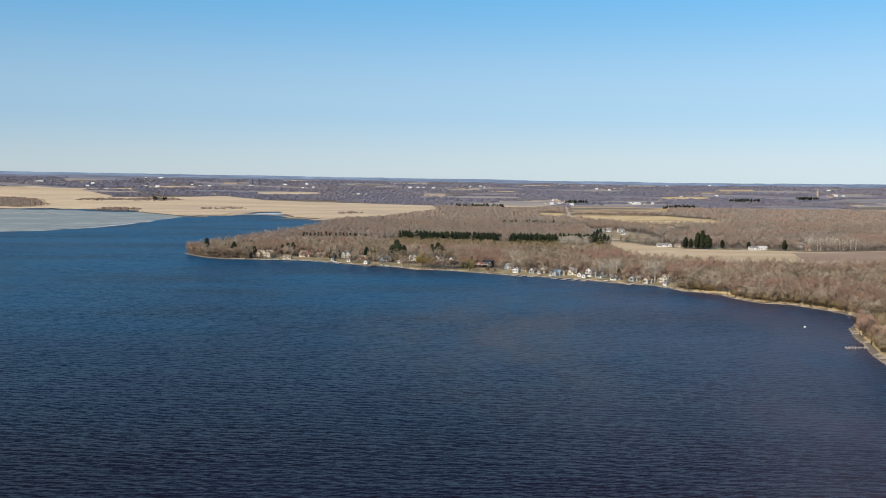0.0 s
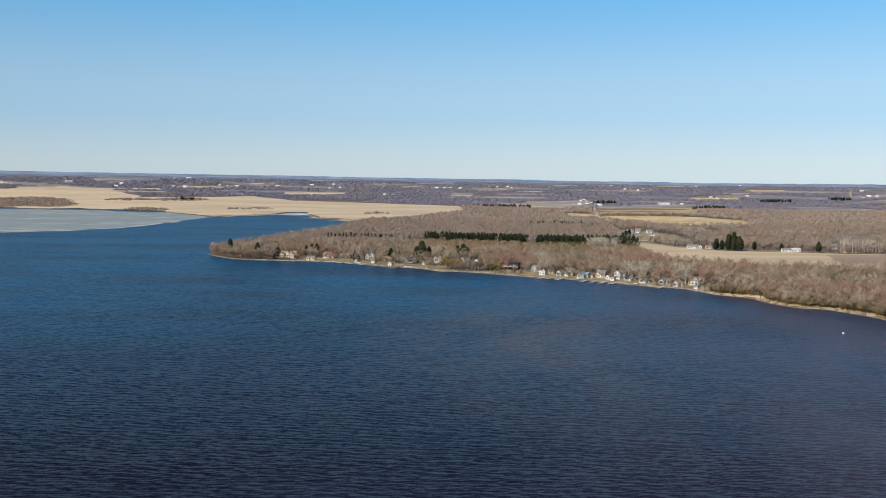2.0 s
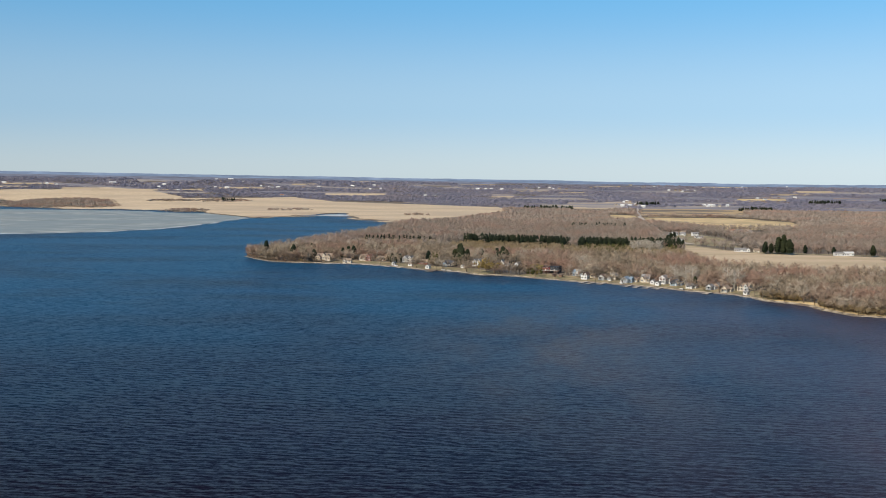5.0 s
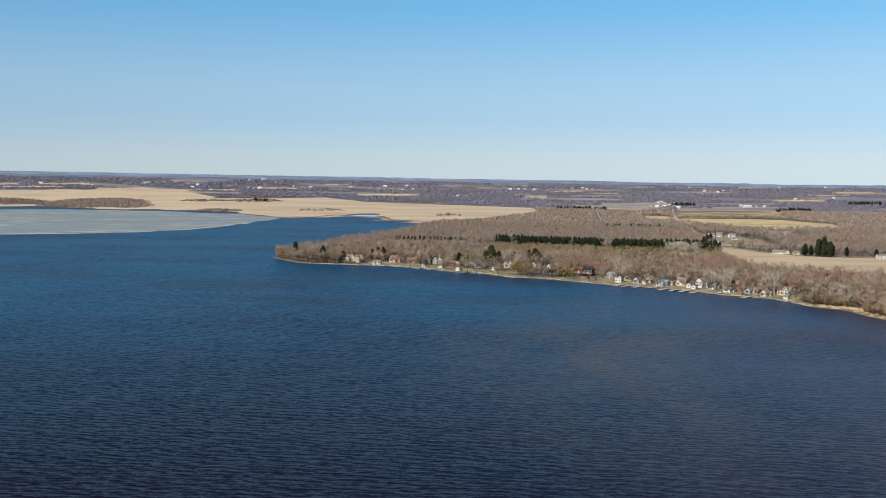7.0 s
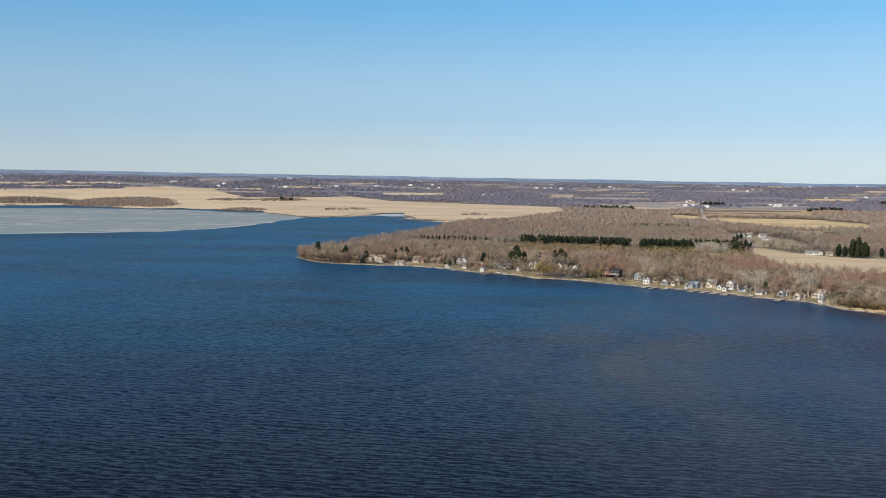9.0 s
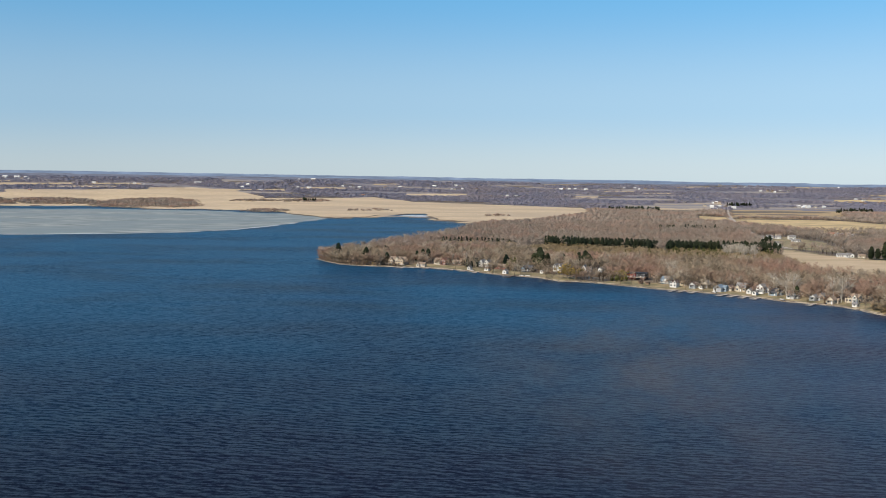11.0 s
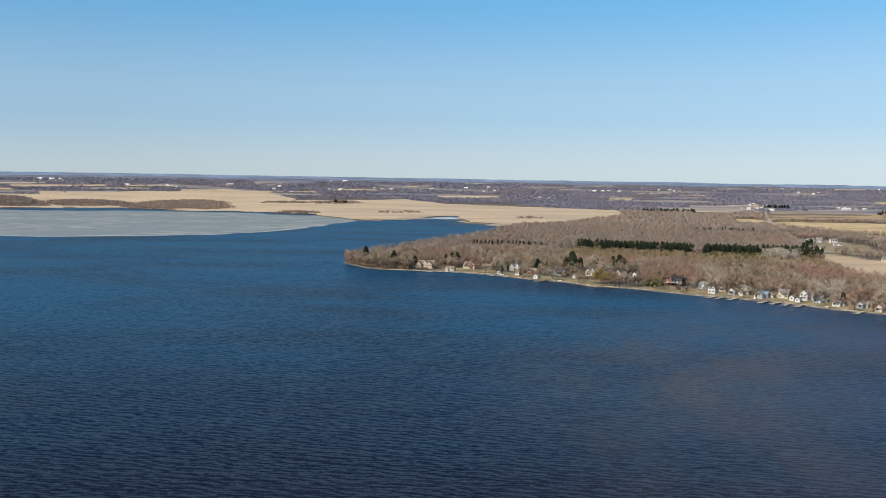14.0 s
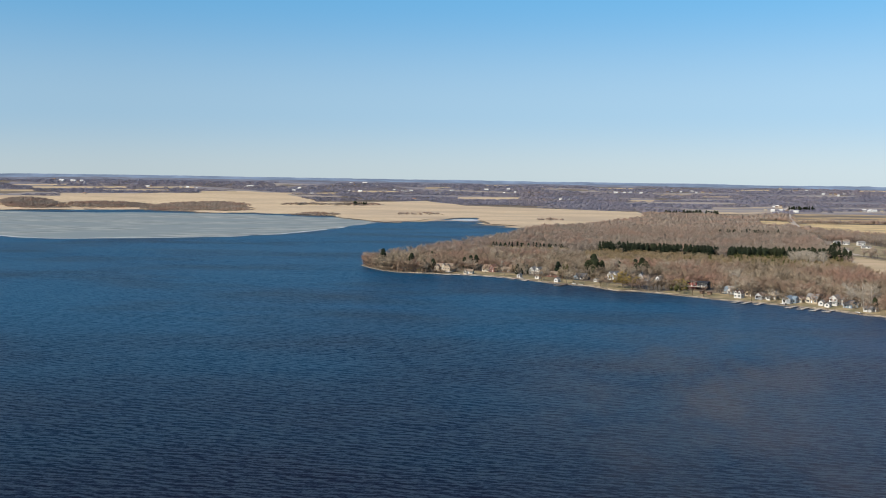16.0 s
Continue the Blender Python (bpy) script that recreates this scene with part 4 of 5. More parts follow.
# ---- houses ----
def painted(name, c, rough=0.7, spread=0.12, per=0.06):
    return surface(name, [v * (1 - spread) for v in c], [min(1, v * (1 + spread)) for v in c], 0.8, 5.0, rough, third=[v * 0.9 for v in c], per_piece=per)


WHITE, CREAM, BEIGE = painted("white_siding", (0.66, 0.65, 0.62)), painted("cream_siding", (0.56, 0.49, 0.38)), painted("beige_siding", (0.45, 0.37, 0.27))
BROWN, SLATE, BRICK = painted("brown_siding", (0.20, 0.13, 0.085)), painted("blue_grey_siding", (0.25, 0.32, 0.38)), painted("red_brick", (0.25, 0.115, 0.085))
RED, COAL, STONE = painted("dark_red_cladding", (0.24, 0.03, 0.025)), painted("charcoal_cladding", (0.035, 0.035, 0.04)), painted("tan_stone", (0.46, 0.36, 0.25))
TAN_ROOF, GREY_ROOF, DARK_ROOF = painted("tan_shingles", (0.27, 0.205, 0.15), 0.9, 0.2), painted("grey_shingles", (0.24, 0.23, 0.22), 0.9, 0.2), painted("dark_shingles", (0.085, 0.085, 0.09), 0.9, 0.2)
BLUE_ROOF, BROWN_ROOF, RUST_ROOF = painted("blue_grey_shingles", (0.22, 0.28, 0.33), 0.9, 0.2), painted("brown_shingles", (0.19, 0.13, 0.10), 0.9, 0.2), painted("rust_shingles", (0.32, 0.17, 0.11), 0.9, 0.2)
WOOD, OLD_WOOD, TRIM = painted("weathered_deck_boards", (0.48, 0.43, 0.37), 0.85, 0.2), painted("dark_wet_timber", (0.10, 0.085, 0.07), 0.8, 0.2), painted("white_trim", (0.75, 0.75, 0.73))
GLASS, gn, gl, gb = shader("window_glass")
gb.inputs["Base Color"].default_value, gb.inputs["Roughness"].default_value, gb.inputs["Specular IOR Level"].default_value = (0.03, 0.04, 0.05, 1), 0.08, 0.6


def box(bm, x0, x1, y0, y1, z0, z1):
    v = [bm.verts.new(p) for p in ((x0, y0, z0), (x1, y0, z0), (x1, y1, z0), (x0, y1, z0), (x0, y0, z1), (x1, y0, z1), (x1, y1, z1), (x0, y1, z1))]
    for f in ((3, 2, 1, 0), (4, 5, 6, 7), (0, 1, 5, 4), (1, 2, 6, 5), (2, 3, 7, 6), (3, 0, 4, 7)):
        bm.faces.new([v[i] for i in f])


def boxes(*rows):
    bm = bmesh.new()
    for row in rows:
        box(bm, *row)
    return bm


def mesh_of(name, bm, material):
    me = bpy.data.meshes.new(name)
    bm.to_mesh(me)
    bm.free()
    me.materials.append(material)
    return me


PANES = {}


def window_part(parent, x, y, z, turn, w, h):
    """A framed window on a wall; turn 0 looks along minus y."""
    key = (round(w, 1), round(h, 1))
    if key not in PANES:
        t = 0.06
        PANES[key] = (mesh_of("window", boxes((-w / 2, w / 2, -0.06, 0.02, -h / 2, -h / 2 + t), (-w / 2, w / 2, -0.06, 0.02, h / 2 - t, h / 2), (-w / 2, -w / 2 + t, -0.06, 0.02, -h / 2 + t, h / 2 - t),
                                              (w / 2 - t, w / 2, -0.06, 0.02, -h / 2 + t, h / 2 - t), (-0.03, 0.03, -0.05, 0.02, -h / 2 + t, h / 2 - t)), TRIM),
                      mesh_of("pane", boxes((-w / 2 + t, w / 2 - t, -0.025, 0.02, -h / 2 + t, h / 2 - t)), GLASS))
    win = new("window", PANES[key][0])
    win.parent, win.matrix_basis = parent, pose(x, y, z, 0, 0, turn)
    pane = new("pane", PANES[key][1])
    pane.parent = win


def wing(root, ox, oy, w, d, h, ridge, rise_, wall, roof, windows=True, door=True):
    """One body of a house: walls with gables and a roof of two thick slabs. ridge: x along the front, y away from it, or - for a flat roof."""
    bm = bmesh.new()
    x0, x1, y0, y1, b = ox - w / 2, ox + w / 2, oy - d / 2, oy + d / 2, -1.2
    peak = h + rise_
    if ridge == "-":
        box(bm, x0, x1, y0, y1, b, h)
        part("wall", bm, wall, root)
        part("roof", boxes((x0 - 0.8, x1 + 0.8, y0 - 0.9, y1 + 0.5, h + 0.003, h + 0.35)), roof, root)
    else:
        if ridge == "y":
            ends = [[(x0, y, b), (x1, y, b), (x1, y, h), (ox, y, peak), (x0, y, h)] for y in (y0, y1)]
        else:
            ends = [[(x, y0, b), (x, y1, b), (x, y1, h), (x, oy, peak), (x, y0, h)] for x in (x1, x0)]
        e = [[bm.verts.new(p) for p in end] for end in ends]
        bm.faces.new(e[0])
        bm.faces.new(list(reversed(e[1])))
        for i in range(5):
            if i not in (2, 3):
                j = (i + 1) % 5
                bm.faces.new((e[0][j], e[0][i], e[1][i], e[1][j]))
        part("wall", bm, wall, root)
        o, t = 0.45, 0.2
        half = (w if ridge == "y" else d) / 2
        slope = rise_ / half
        for s in (-1, 1):
            rb = bmesh.new()
            lo, hi = (h - o * slope), peak
            pts = []
            for a in ((y0 - o, y1 + o) if ridge == "y" else (x0 - o, x1 + o)):
                for u, z in ((0.0, hi + 0.01), (s * (half + o), lo + 0.01), (s * (half + o), lo + t), (0.0, hi + t)):
                    pts.append(rb.verts.new((ox + u, a, z) if ridge == "y" else (a, oy + u, z)))
            for f in ((0, 1, 2, 3), (7, 6, 5, 4), (0, 4, 5, 1), (1, 5, 6, 2), (2, 6, 7, 3), (3, 7, 4, 0)):
                rb.faces.new([pts[i] for i in f])
            bmesh.ops.recalc_face_normals(rb, faces=rb.faces)
            part("roof", rb, roof, root)
    if windows:
        levels = [1.6] if h < 4.2 else [1.6, 4.2]
        for k, z in enumerate(levels):
            n = max(1, int(w / 2.7))
            for i in range(n):
                x = x0 + w * (i + 0.5) / n
                if door and k == 0 and i == n // 2 and n > 1:
                    part("door", boxes((x - 0.5, x + 0.5, y0 - 0.05, y0 + 0.02, 0.0, 2.1)), TRIM, root)
                else:
                    window_part(root, x, y0 - 0.004, z, 0, 1.7, 1.5)
            n = max(1, int(d / 3.5))
            for i in range(n):
                window_part(root, x1 + 0.004, y0 + d * (i + 0.5) / n, z, 90, 1.4, 1.4)
        if ridge == "y" and rise_ > 2.4:
            window_part(root, ox, y0 - 0.004, h + rise_ * 0.35, 0, 0.9, 1.0)


CT = "lakeside cottages"


def house(x, y, yaw, label, wings, category="house", name="house", chimney=None, deck=None, group="", up=0.3, size=None):
    size = size or (0.96 if group == CT else 0.9)
    root = thing(name, label, category, pose(x, y, land_z(x, y) + up, 0, 0, yaw) @ Matrix.Scale(size, 4), group)
    for row in wings:
        wing(root, *row)
    if group == CT and len(wings) == 1:
        # a lower lean-to at the back and a porch roof before the door
        ox, oy, w, d, h, ridge, rise_, wall, roof = wings[0][:9]
        wing(root, ox + w * 0.42, oy + d * 0.55, w * 0.7, d * 0.6, h * 0.8, "x", 1.3, wall, roof, True, False)
        part("porch_roof", boxes((ox - w * 0.42, ox + w * 0.42, oy - d / 2 - 1.6, oy - d / 2 - 0.02, 2.45, 2.6)), roof, root)
        for sx in (-0.4, 0.4):
            part("porch_post", boxes((ox + sx * w - 0.08, ox + sx * w + 0.08, oy - d / 2 - 1.5, oy - d / 2 - 1.34, -0.8, 2.45)), TRIM, root)
    if chimney:
        cx, cy, top = chimney
        part("chimney", boxes((cx - 0.45, cx + 0.45, cy - 0.4, cy + 0.4, 2.0, top), (cx - 0.55, cx + 0.55, cy - 0.5, cy + 0.5, top, top + 0.2)), BRICK, root)
    if deck:
        x0, x1, y0, y1, z = deck
        d = part("deck", boxes((x0, x1, y0, y1, z - 0.2, z)), WOOD, root)
        for px_ in (x0 + 0.15, x1 - 0.15):
            part("post", boxes((px_ - 0.1, px_ + 0.1, y0 + 0.1, y0 + 0.3, -1.5, z - 0.2)), WOOD, d)
        part("railing", boxes((x0, x1, y0, y0 + 0.06, z + 0.9, z + 1.0), (x0, x1, y0, y0 + 0.04, z + 0.45, z + 0.5), *[(p, p + 0.07, y0, y0 + 0.06, z, z + 0.9) for p in np.arange(x0, x1, 1.5)]), WOOD, d)
    return root


house(-206, 1139, -10, "large tan stone lakeside villa with many gables", [(0, 2, 20, 10, 5.6, "x", 3.6, STONE, TAN_ROOF), (-7, -4, 6, 6, 5.6, "y", 2.6, STONE, TAN_ROOF), (6, -4.5, 7, 6, 5.8, "y", 3.0, STONE, TAN_ROOF), (0.5, -3.6, 3.6, 3.6, 7.6, "y", 2.0, CREAM, TAN_ROOF)],
      chimney=(-4, 3, 10.6), deck=(-12, 12, -10, -7.2, 1.0), size=0.9)
house(-178, 1128, -10, "low tan cottage with open porch by the lake", [(0, 0, 9, 6, 2.7, "x", 1.8, CREAM, TAN_ROOF), (-3, -3.5, 3.4, 3, 2.6, "y", 1.4, CREAM, TAN_ROOF)], group=CT)
house(-160, 1147, -20, "tan-roofed house with red brick gable wing", [(-3, 0, 9, 9, 3.2, "x", 4.0, CREAM, TAN_ROOF), (5, -1, 7, 9, 4.2, "y", 3.8, BRICK, RUST_ROOF)], chimney=(-5, 1, 8.2))
house(-141, 1144, -20, "brown house half hidden behind bare trees", [(0, 0, 11, 7, 3.0, "x", 2.2, BROWN, TAN_ROOF)])
house(-110, 1130, -24, "white house with twin front gables and blue windows", [(-3.6, 0, 6, 9, 4.4, "y", 3.0, WHITE, GREY_ROOF), (3.8, -0.5, 6, 8, 4.4, "y", 3.0, WHITE, GREY_ROOF), (0, 1.5, 5, 7, 4.0, "x", 2.4, SLATE, GREY_ROOF)])
house(-92, 1110, -24, "long low brick house with tan roof", [(0, 0, 15, 7, 2.8, "x", 2.2, BRICK, TAN_ROOF)])
house(-79, 1195, -24, "rust-roofed house among bare trees uphill", [(0, 0, 11, 8, 4.4, "x", 2.4, CREAM, RUST_ROOF)], up=1.5)
house(-72, 1133, -26, "grey-roofed white house with steep front gable", [(-2, 0, 7, 9, 3.6, "y", 3.6, WHITE, DARK_ROOF), (5, 2, 10, 8, 3.0, "x", 2.6, BEIGE, GREY_ROOF)])
house(-61, 1085, -34, "dark grey lake house with broad shingled roof", [(0, 0, 13, 9, 3.0, "x", 3.2, COAL, DARK_ROOF), (-4, -4, 5, 4, 2.8, "y", 2.0, SLATE, DARK_ROOF)], deck=(-6, 6, -8, -6.1, 0.8))
house(-32, 1090, -30, "white house with two gables behind bare trees", [(-2.5, 0, 5, 8, 5.0, "y", 3.0, WHITE, GREY_ROOF), (2.6, 1.5, 5, 8, 5.0, "y", 3.2, WHITE, GREY_ROOF)])
house(-6, 1088, -14, "small white house with steep white front gable", [(0, 0, 6.4, 8, 3.2, "y", 4.4, WHITE, GREY_ROOF), (5.6, 1, 5, 6, 2.4, "x", 1.6, WHITE, GREY_ROOF)])
house(10, 1089, -30, "small white gabled outbuilding on the slope", [(0, 0, 4.5, 5, 3.0, "y", 1.8, WHITE, GREY_ROOF)])
house(22, 1100, -14, "low tan cabin behind the slope", [(0, 0, 12, 6, 2.4, "x", 1.6, BEIGE, TAN_ROOF)])
house(43, 1026, -22, "modern dark red house with flat charcoal roof", [(-4.5, 0, 9, 9, 4.6, "-", 0, RED, COAL), (5, 0.5, 9.5, 9, 4.8, "-", 0, COAL, COAL)], deck=(-9, 9.5, -7.4, -4.6, 0.9), up=1.6, size=0.95)
house(68, 996, -30, "blue-grey roofed cottage with white front and deck", [(0, 0, 9, 7, 3.4, "x", 2.6, SLATE, BLUE_ROOF), (1, -3, 4, 3, 3.2, "y", 2.2, WHITE, BLUE_ROOF)], deck=(-5, 5, -6.4, -4.7, 1.0), group=CT)
house(73, 974, -32, "white-fronted cottage with brown roof", [(-1.6, 0, 3.0, 6, 4.2, "y", 2.0, WHITE, BROWN_ROOF), (1.8, 0, 3.4, 6, 4.2, "y", 2.2, WHITE, BROWN_ROOF)], group=CT)
house(83, 984, -32, "tan cottage with brown shingled roof", [(0, 0, 6.5, 7, 3.0, "y", 2.6, BEIGE, BROWN_ROOF)], group=CT)
house(89, 968, -32, "white cottage with brown roof by the shore", [(0, 0, 5.5, 7, 3.2, "y", 2.2, WHITE, BROWN_ROOF)], group=CT)
house(95, 963, -32, "small white shed beside a cottage", [(0, 0, 3.4, 3.4, 2.3, "y", 1.0, WHITE, GREY_ROOF)], "shed", "shed")
house(100, 970, -32, "grey-roofed beige cottage with front gable", [(0, 0, 6, 7, 3.4, "y", 2.6, BEIGE, GREY_ROOF)], group=CT)
house(102, 1005, -32, "narrow white house with steep gable uphill", [(0, 0, 4.5, 7, 5.0, "y", 3.0, WHITE, GREY_ROOF)], up=0.8)
house(108, 949, -33, "white cottage with pale blue roof and porch", [(0, 0, 7, 8, 3.4, "y", 2.4, WHITE, BLUE_ROOF), (4.4, 3, 3, 5, 3.8, "x", 1.6, SLATE, BLUE_ROOF)], group=CT)
house(117, 953, -33, "tan cottage with low brown roof", [(0, 0, 6, 6, 2.8, "y", 2.0, CREAM, BROWN_ROOF)], group=CT)
house(127, 950, -33, "brown-roofed beige house with white trim", [(0, 0, 9, 8, 3.6, "x", 3.4, BEIGE, GREY_ROOF), (-2.5, -3.4, 3.6, 3, 3.4, "y", 2.0, CREAM, GREY_ROOF)], group=CT)
house(131, 937, -34, "white single garage near the water", [(0, 0, 4.4, 5, 2.6, "y", 1.8, WHITE, GREY_ROOF)], "garage", "garage")
house(134, 929, -34, "white boathouse near the water", [(0, 0, 4.2, 4.6, 2.4, "y", 1.2, WHITE, GREY_ROOF)], "boathouse", "boathouse")
house(141, 939, -36, "tall white house with plain front gable", [(0, 0, 6.6, 8, 5.6, "y", 2.4, WHITE, GREY_ROOF)], group=CT)
house(149, 927, -36, "grey cottage with dark shingled roof", [(0, 0, 7, 7, 3.0, "x", 2.8, SLATE, DARK_ROOF)], group=CT)
house(159, 908, -38, "low white cottage at the shore", [(0, 0, 6, 6, 2.4, "x", 1.6, WHITE, GREY_ROOF)], group=CT)
house(172, 920, -38, "brown two-storey house with tan roof", [(0, 0, 8.5, 8, 4.6, "x", 2.6, BROWN, TAN_ROOF), (-1, -4, 3.5, 2, 2.8, "y", 1.2, BEIGE, TAN_ROOF)], group=CT)
house(174, 899, -40, "small white cottage with front gable", [(0, 0, 5, 6, 3.0, "y", 2.0, WHITE, GREY_ROOF)], group=CT)
house(181, 904, -40, "tan cottage with grey roof behind a tree", [(0, 0, 6, 6, 2.8, "y", 2.2, BEIGE, GREY_ROOF)], group=CT)
house(184, 884, -42, "cream cottage with yellowish front gable", [(0, 0, 5.4, 6.5, 3.2, "y", 2.4, CREAM, TAN_ROOF)], group=CT)
house(201, 889, -42, "cream house with porch and tan roof", [(0, 0, 11, 7, 4.2, "x", 2.6, CREAM, TAN_ROOF), (3.2, -3, 4, 4, 4.2, "y", 2.4, WHITE, TAN_ROOF)], group=CT)
house(197, 867, -48, "white boathouse on the beach", [(0, 0, 4.2, 4, 2.2, "x", 0.9, WHITE, GREY_ROOF)], "boathouse", "boathouse")
house(-123, 1101, -24, "small white garden shed with gable roof", [(0, 0, 4.4, 4.4, 2.6, "y", 1.8, WHITE, GREY_ROOF)], "shed", "shed")
house(-104, 1092, -24, "white boathouse with flat gable by the dock", [(0, 0, 5, 4.6, 2.6, "x", 1.0, WHITE, TAN_ROOF)], "boathouse", "boathouse")
house(-83, 1066, -28, "white boathouse with gable roof by the dock", [(0, 0, 5, 4.8, 2.6, "y", 1.6, WHITE, GREY_ROOF)], "boathouse", "boathouse")
house(-47, 1069, -34, "small white shed above the beach", [(0, 0, 3.6, 3.6, 2.3, "y", 1.4, WHITE, GREY_ROOF)], "shed", "shed")
house(45, 996, -26, "small brown timber shed on the beach", [(0, 0, 3.4, 3, 2.2, "-", 0, BROWN, BROWN_ROOF, False)], "shed", "shed")
house(51, 991, -26, "small brown timber shed on the beach", [(0, 0, 3.6, 3, 2.2, "-", 0, BROWN, BROWN_ROOF, False)], "shed", "shed")

# country houses and farms behind the woods
FM = "country buildings"
house(300, 1345, -4, "white ranch house with grey roof by the field", [(0, 0, 17, 8, 3.0, "x", 2.2, WHITE, GREY_ROOF), (10.5, -1, 5, 7, 3.0, "y", 2.0, WHITE, GREY_ROOF)], group=FM)
house(318, 1334, 0, "small cream house by the field", [(0, 0, 8, 7, 3.0, "x", 2.2, CREAM, TAN_ROOF)], group=FM)
house(412, 1292, 0, "long white low shed by the field", [(-5, 0, 13, 8, 3.4, "x", 1.6, WHITE, GREY_ROOF), (8, 1, 13, 8, 3.8, "x", 1.6, WHITE, WHITE)], "barn", "barn", group=FM)
house(490, 1350, 0, "white two-storey house behind the birches", [(0, 0, 8, 8, 5.2, "x", 2.6, WHITE, GREY_ROOF)], group=FM)
house(477, 1284, 0, "tan garage with rust roof by the field", [(0, 0, 9, 6, 2.8, "x", 1.6, BEIGE, RUST_ROOF)], group=FM)
house(-1631, 3990, 20, "long white barn on the far hills", [(0, 0, 30, 12, 5, "x", 3, WHITE, WHITE, False)], "barn", "barn", group=FM)
house(415, 1804, -20, "distant cream farmhouse with tan roof", [(0, 0, 10, 8, 4.6, "x", 2.6, CREAM, TAN_ROOF)], "house", "house", group=FM)
house(388, 1801, -20, "distant beige farmhouse with rust-red roof", [(0, 0, 10, 8, 4.6, "x", 2.6, BEIGE, RUST_ROOF)], "house", "house", group=FM)
house(400, 1790, -20, "distant white farmhouse with grey roof", [(0, 0, 10, 8, 4.6, "x", 2.6, WHITE, GREY_ROOF)], "house", "house", group=FM)
house(259, 1551, 8, "small white house with grey roof by the road", [(0, 0, 8, 7, 3.4, "x", 2.2, WHITE, GREY_ROOF)], group=FM)
house(300, 1632, 5, "long low white shed by the road", [(0, 0, 14, 7, 2.8, "x", 1.4, WHITE, GREY_ROOF)], "shed", "shed", group=FM)
house(292, 1734, 20, "distant beige farmhouse with tan roof", [(0, 0, 10, 8, 4.6, "x", 2.6, BEIGE, TAN_ROOF)], "house", "house", group=FM)
house(272, 1696, 20, "distant white farmhouse with grey roof", [(0, 0, 10, 8, 4.6, "x", 2.6, WHITE, GREY_ROOF)], "house", "house", group=FM)
house(340, 3286, 0, "distant beige farmhouse with grey roof", [(0, 0, 10, 8, 4.6, "x", 2.6, BEIGE, GREY_ROOF)], "house", "house", group=FM)
house(353, 3214, 0, "distant white barn with pale metal roof", [(0, 0, 13, 9, 4.6, "x", 3.5, WHITE, WHITE, False)], "barn", "barn", group=FM)
house(358, 3071, 10, "distant white farmhouse with grey roof", [(0, 0, 10, 8, 4.6, "x", 2.6, WHITE, GREY_ROOF)], "house", "house", group=FM)
house(396, 3469, -10, "distant white farmhouse with pale metal roof", [(0, 0, 10, 8, 4.6, "x", 2.6, WHITE, WHITE)], "house", "house", group=FM)
house(451, 3654, 10, "distant white farmhouse with grey roof", [(0, 0, 10, 8, 4.6, "x", 2.6, WHITE, GREY_ROOF)], "house", "house", group=FM)
house(410, 3148, -20, "distant white barn with pale metal roof", [(0, 0, 15, 9, 4.6, "x", 3.5, WHITE, WHITE, False)], "barn", "barn", group=FM)
house(292, 3463, 10, "distant cream farmhouse with grey roof", [(0, 0, 10, 8, 4.6, "x", 2.6, CREAM, GREY_ROOF)], "house", "house", group=FM)
house(639, 3228, 20, "distant white barn with pale metal roof", [(0, 0, 14, 9, 4.6, "x", 3.5, WHITE, WHITE, False)], "barn", "barn", group=FM)
house(660, 3230, -10, "distant beige farmhouse with grey roof", [(0, 0, 10, 8, 4.6, "x", 2.6, BEIGE, GREY_ROOF)], "house", "house", group=FM)
house(816, 3473, 0, "distant cream barn with tan roof", [(0, 0, 12, 9, 4.6, "x", 3.5, CREAM, TAN_ROOF, False)], "barn", "barn", group=FM)
house(896, 3612, 20, "distant white barn with grey roof", [(0, 0, 14, 9, 4.6, "x", 3.5, WHITE, GREY_ROOF, False)], "barn", "barn", group=FM)
house(-1393, 3867, 0, "distant white barn with pale metal roof", [(0, 0, 14, 9, 4.6, "x", 3.5, WHITE, WHITE, False)], "barn", "barn", group=FM)
house(-1271, 3736, 20, "distant white barn with pale metal roof", [(0, 0, 15, 9, 4.6, "x", 3.5, WHITE, WHITE, False)], "barn", "barn", group=FM)
house(-1257, 4399, 10, "distant white barn with pale metal roof", [(0, 0, 24, 13, 4.6, "x", 3.5, WHITE, WHITE, False)], "barn", "barn", group=FM)
house(-1225, 4440, 0, "distant white barn with pale metal roof", [(0, 0, 14, 9, 4.6, "x", 3.5, WHITE, WHITE, False)], "barn", "barn", group=FM)
house(-1187, 3941, 10, "distant white farmhouse with pale metal roof", [(0, 0, 10, 8, 4.6, "x", 2.6, WHITE, WHITE)], "house", "house", group=FM)
house(-1141, 3945, 0, "distant white barn with pale metal roof", [(0, 0, 18, 10, 4.6, "x", 3.5, WHITE, WHITE, False)], "barn", "barn", group=FM)
house(-957, 4045, 10, "distant white barn with pale metal roof", [(0, 0, 15, 9, 4.6, "x", 3.5, WHITE, WHITE, False)], "barn", "barn", group=FM)
house(-799, 4099, 0, "distant white barn with pale metal roof", [(0, 0, 14, 9, 4.6, "x", 3.5, WHITE, WHITE, False)], "barn", "barn", group=FM)
house(-673, 4206, -20, "distant white barn with pale metal roof", [(0, 0, 20, 11, 4.6, "x", 3.5, WHITE, WHITE, False)], "barn", "barn", group=FM)
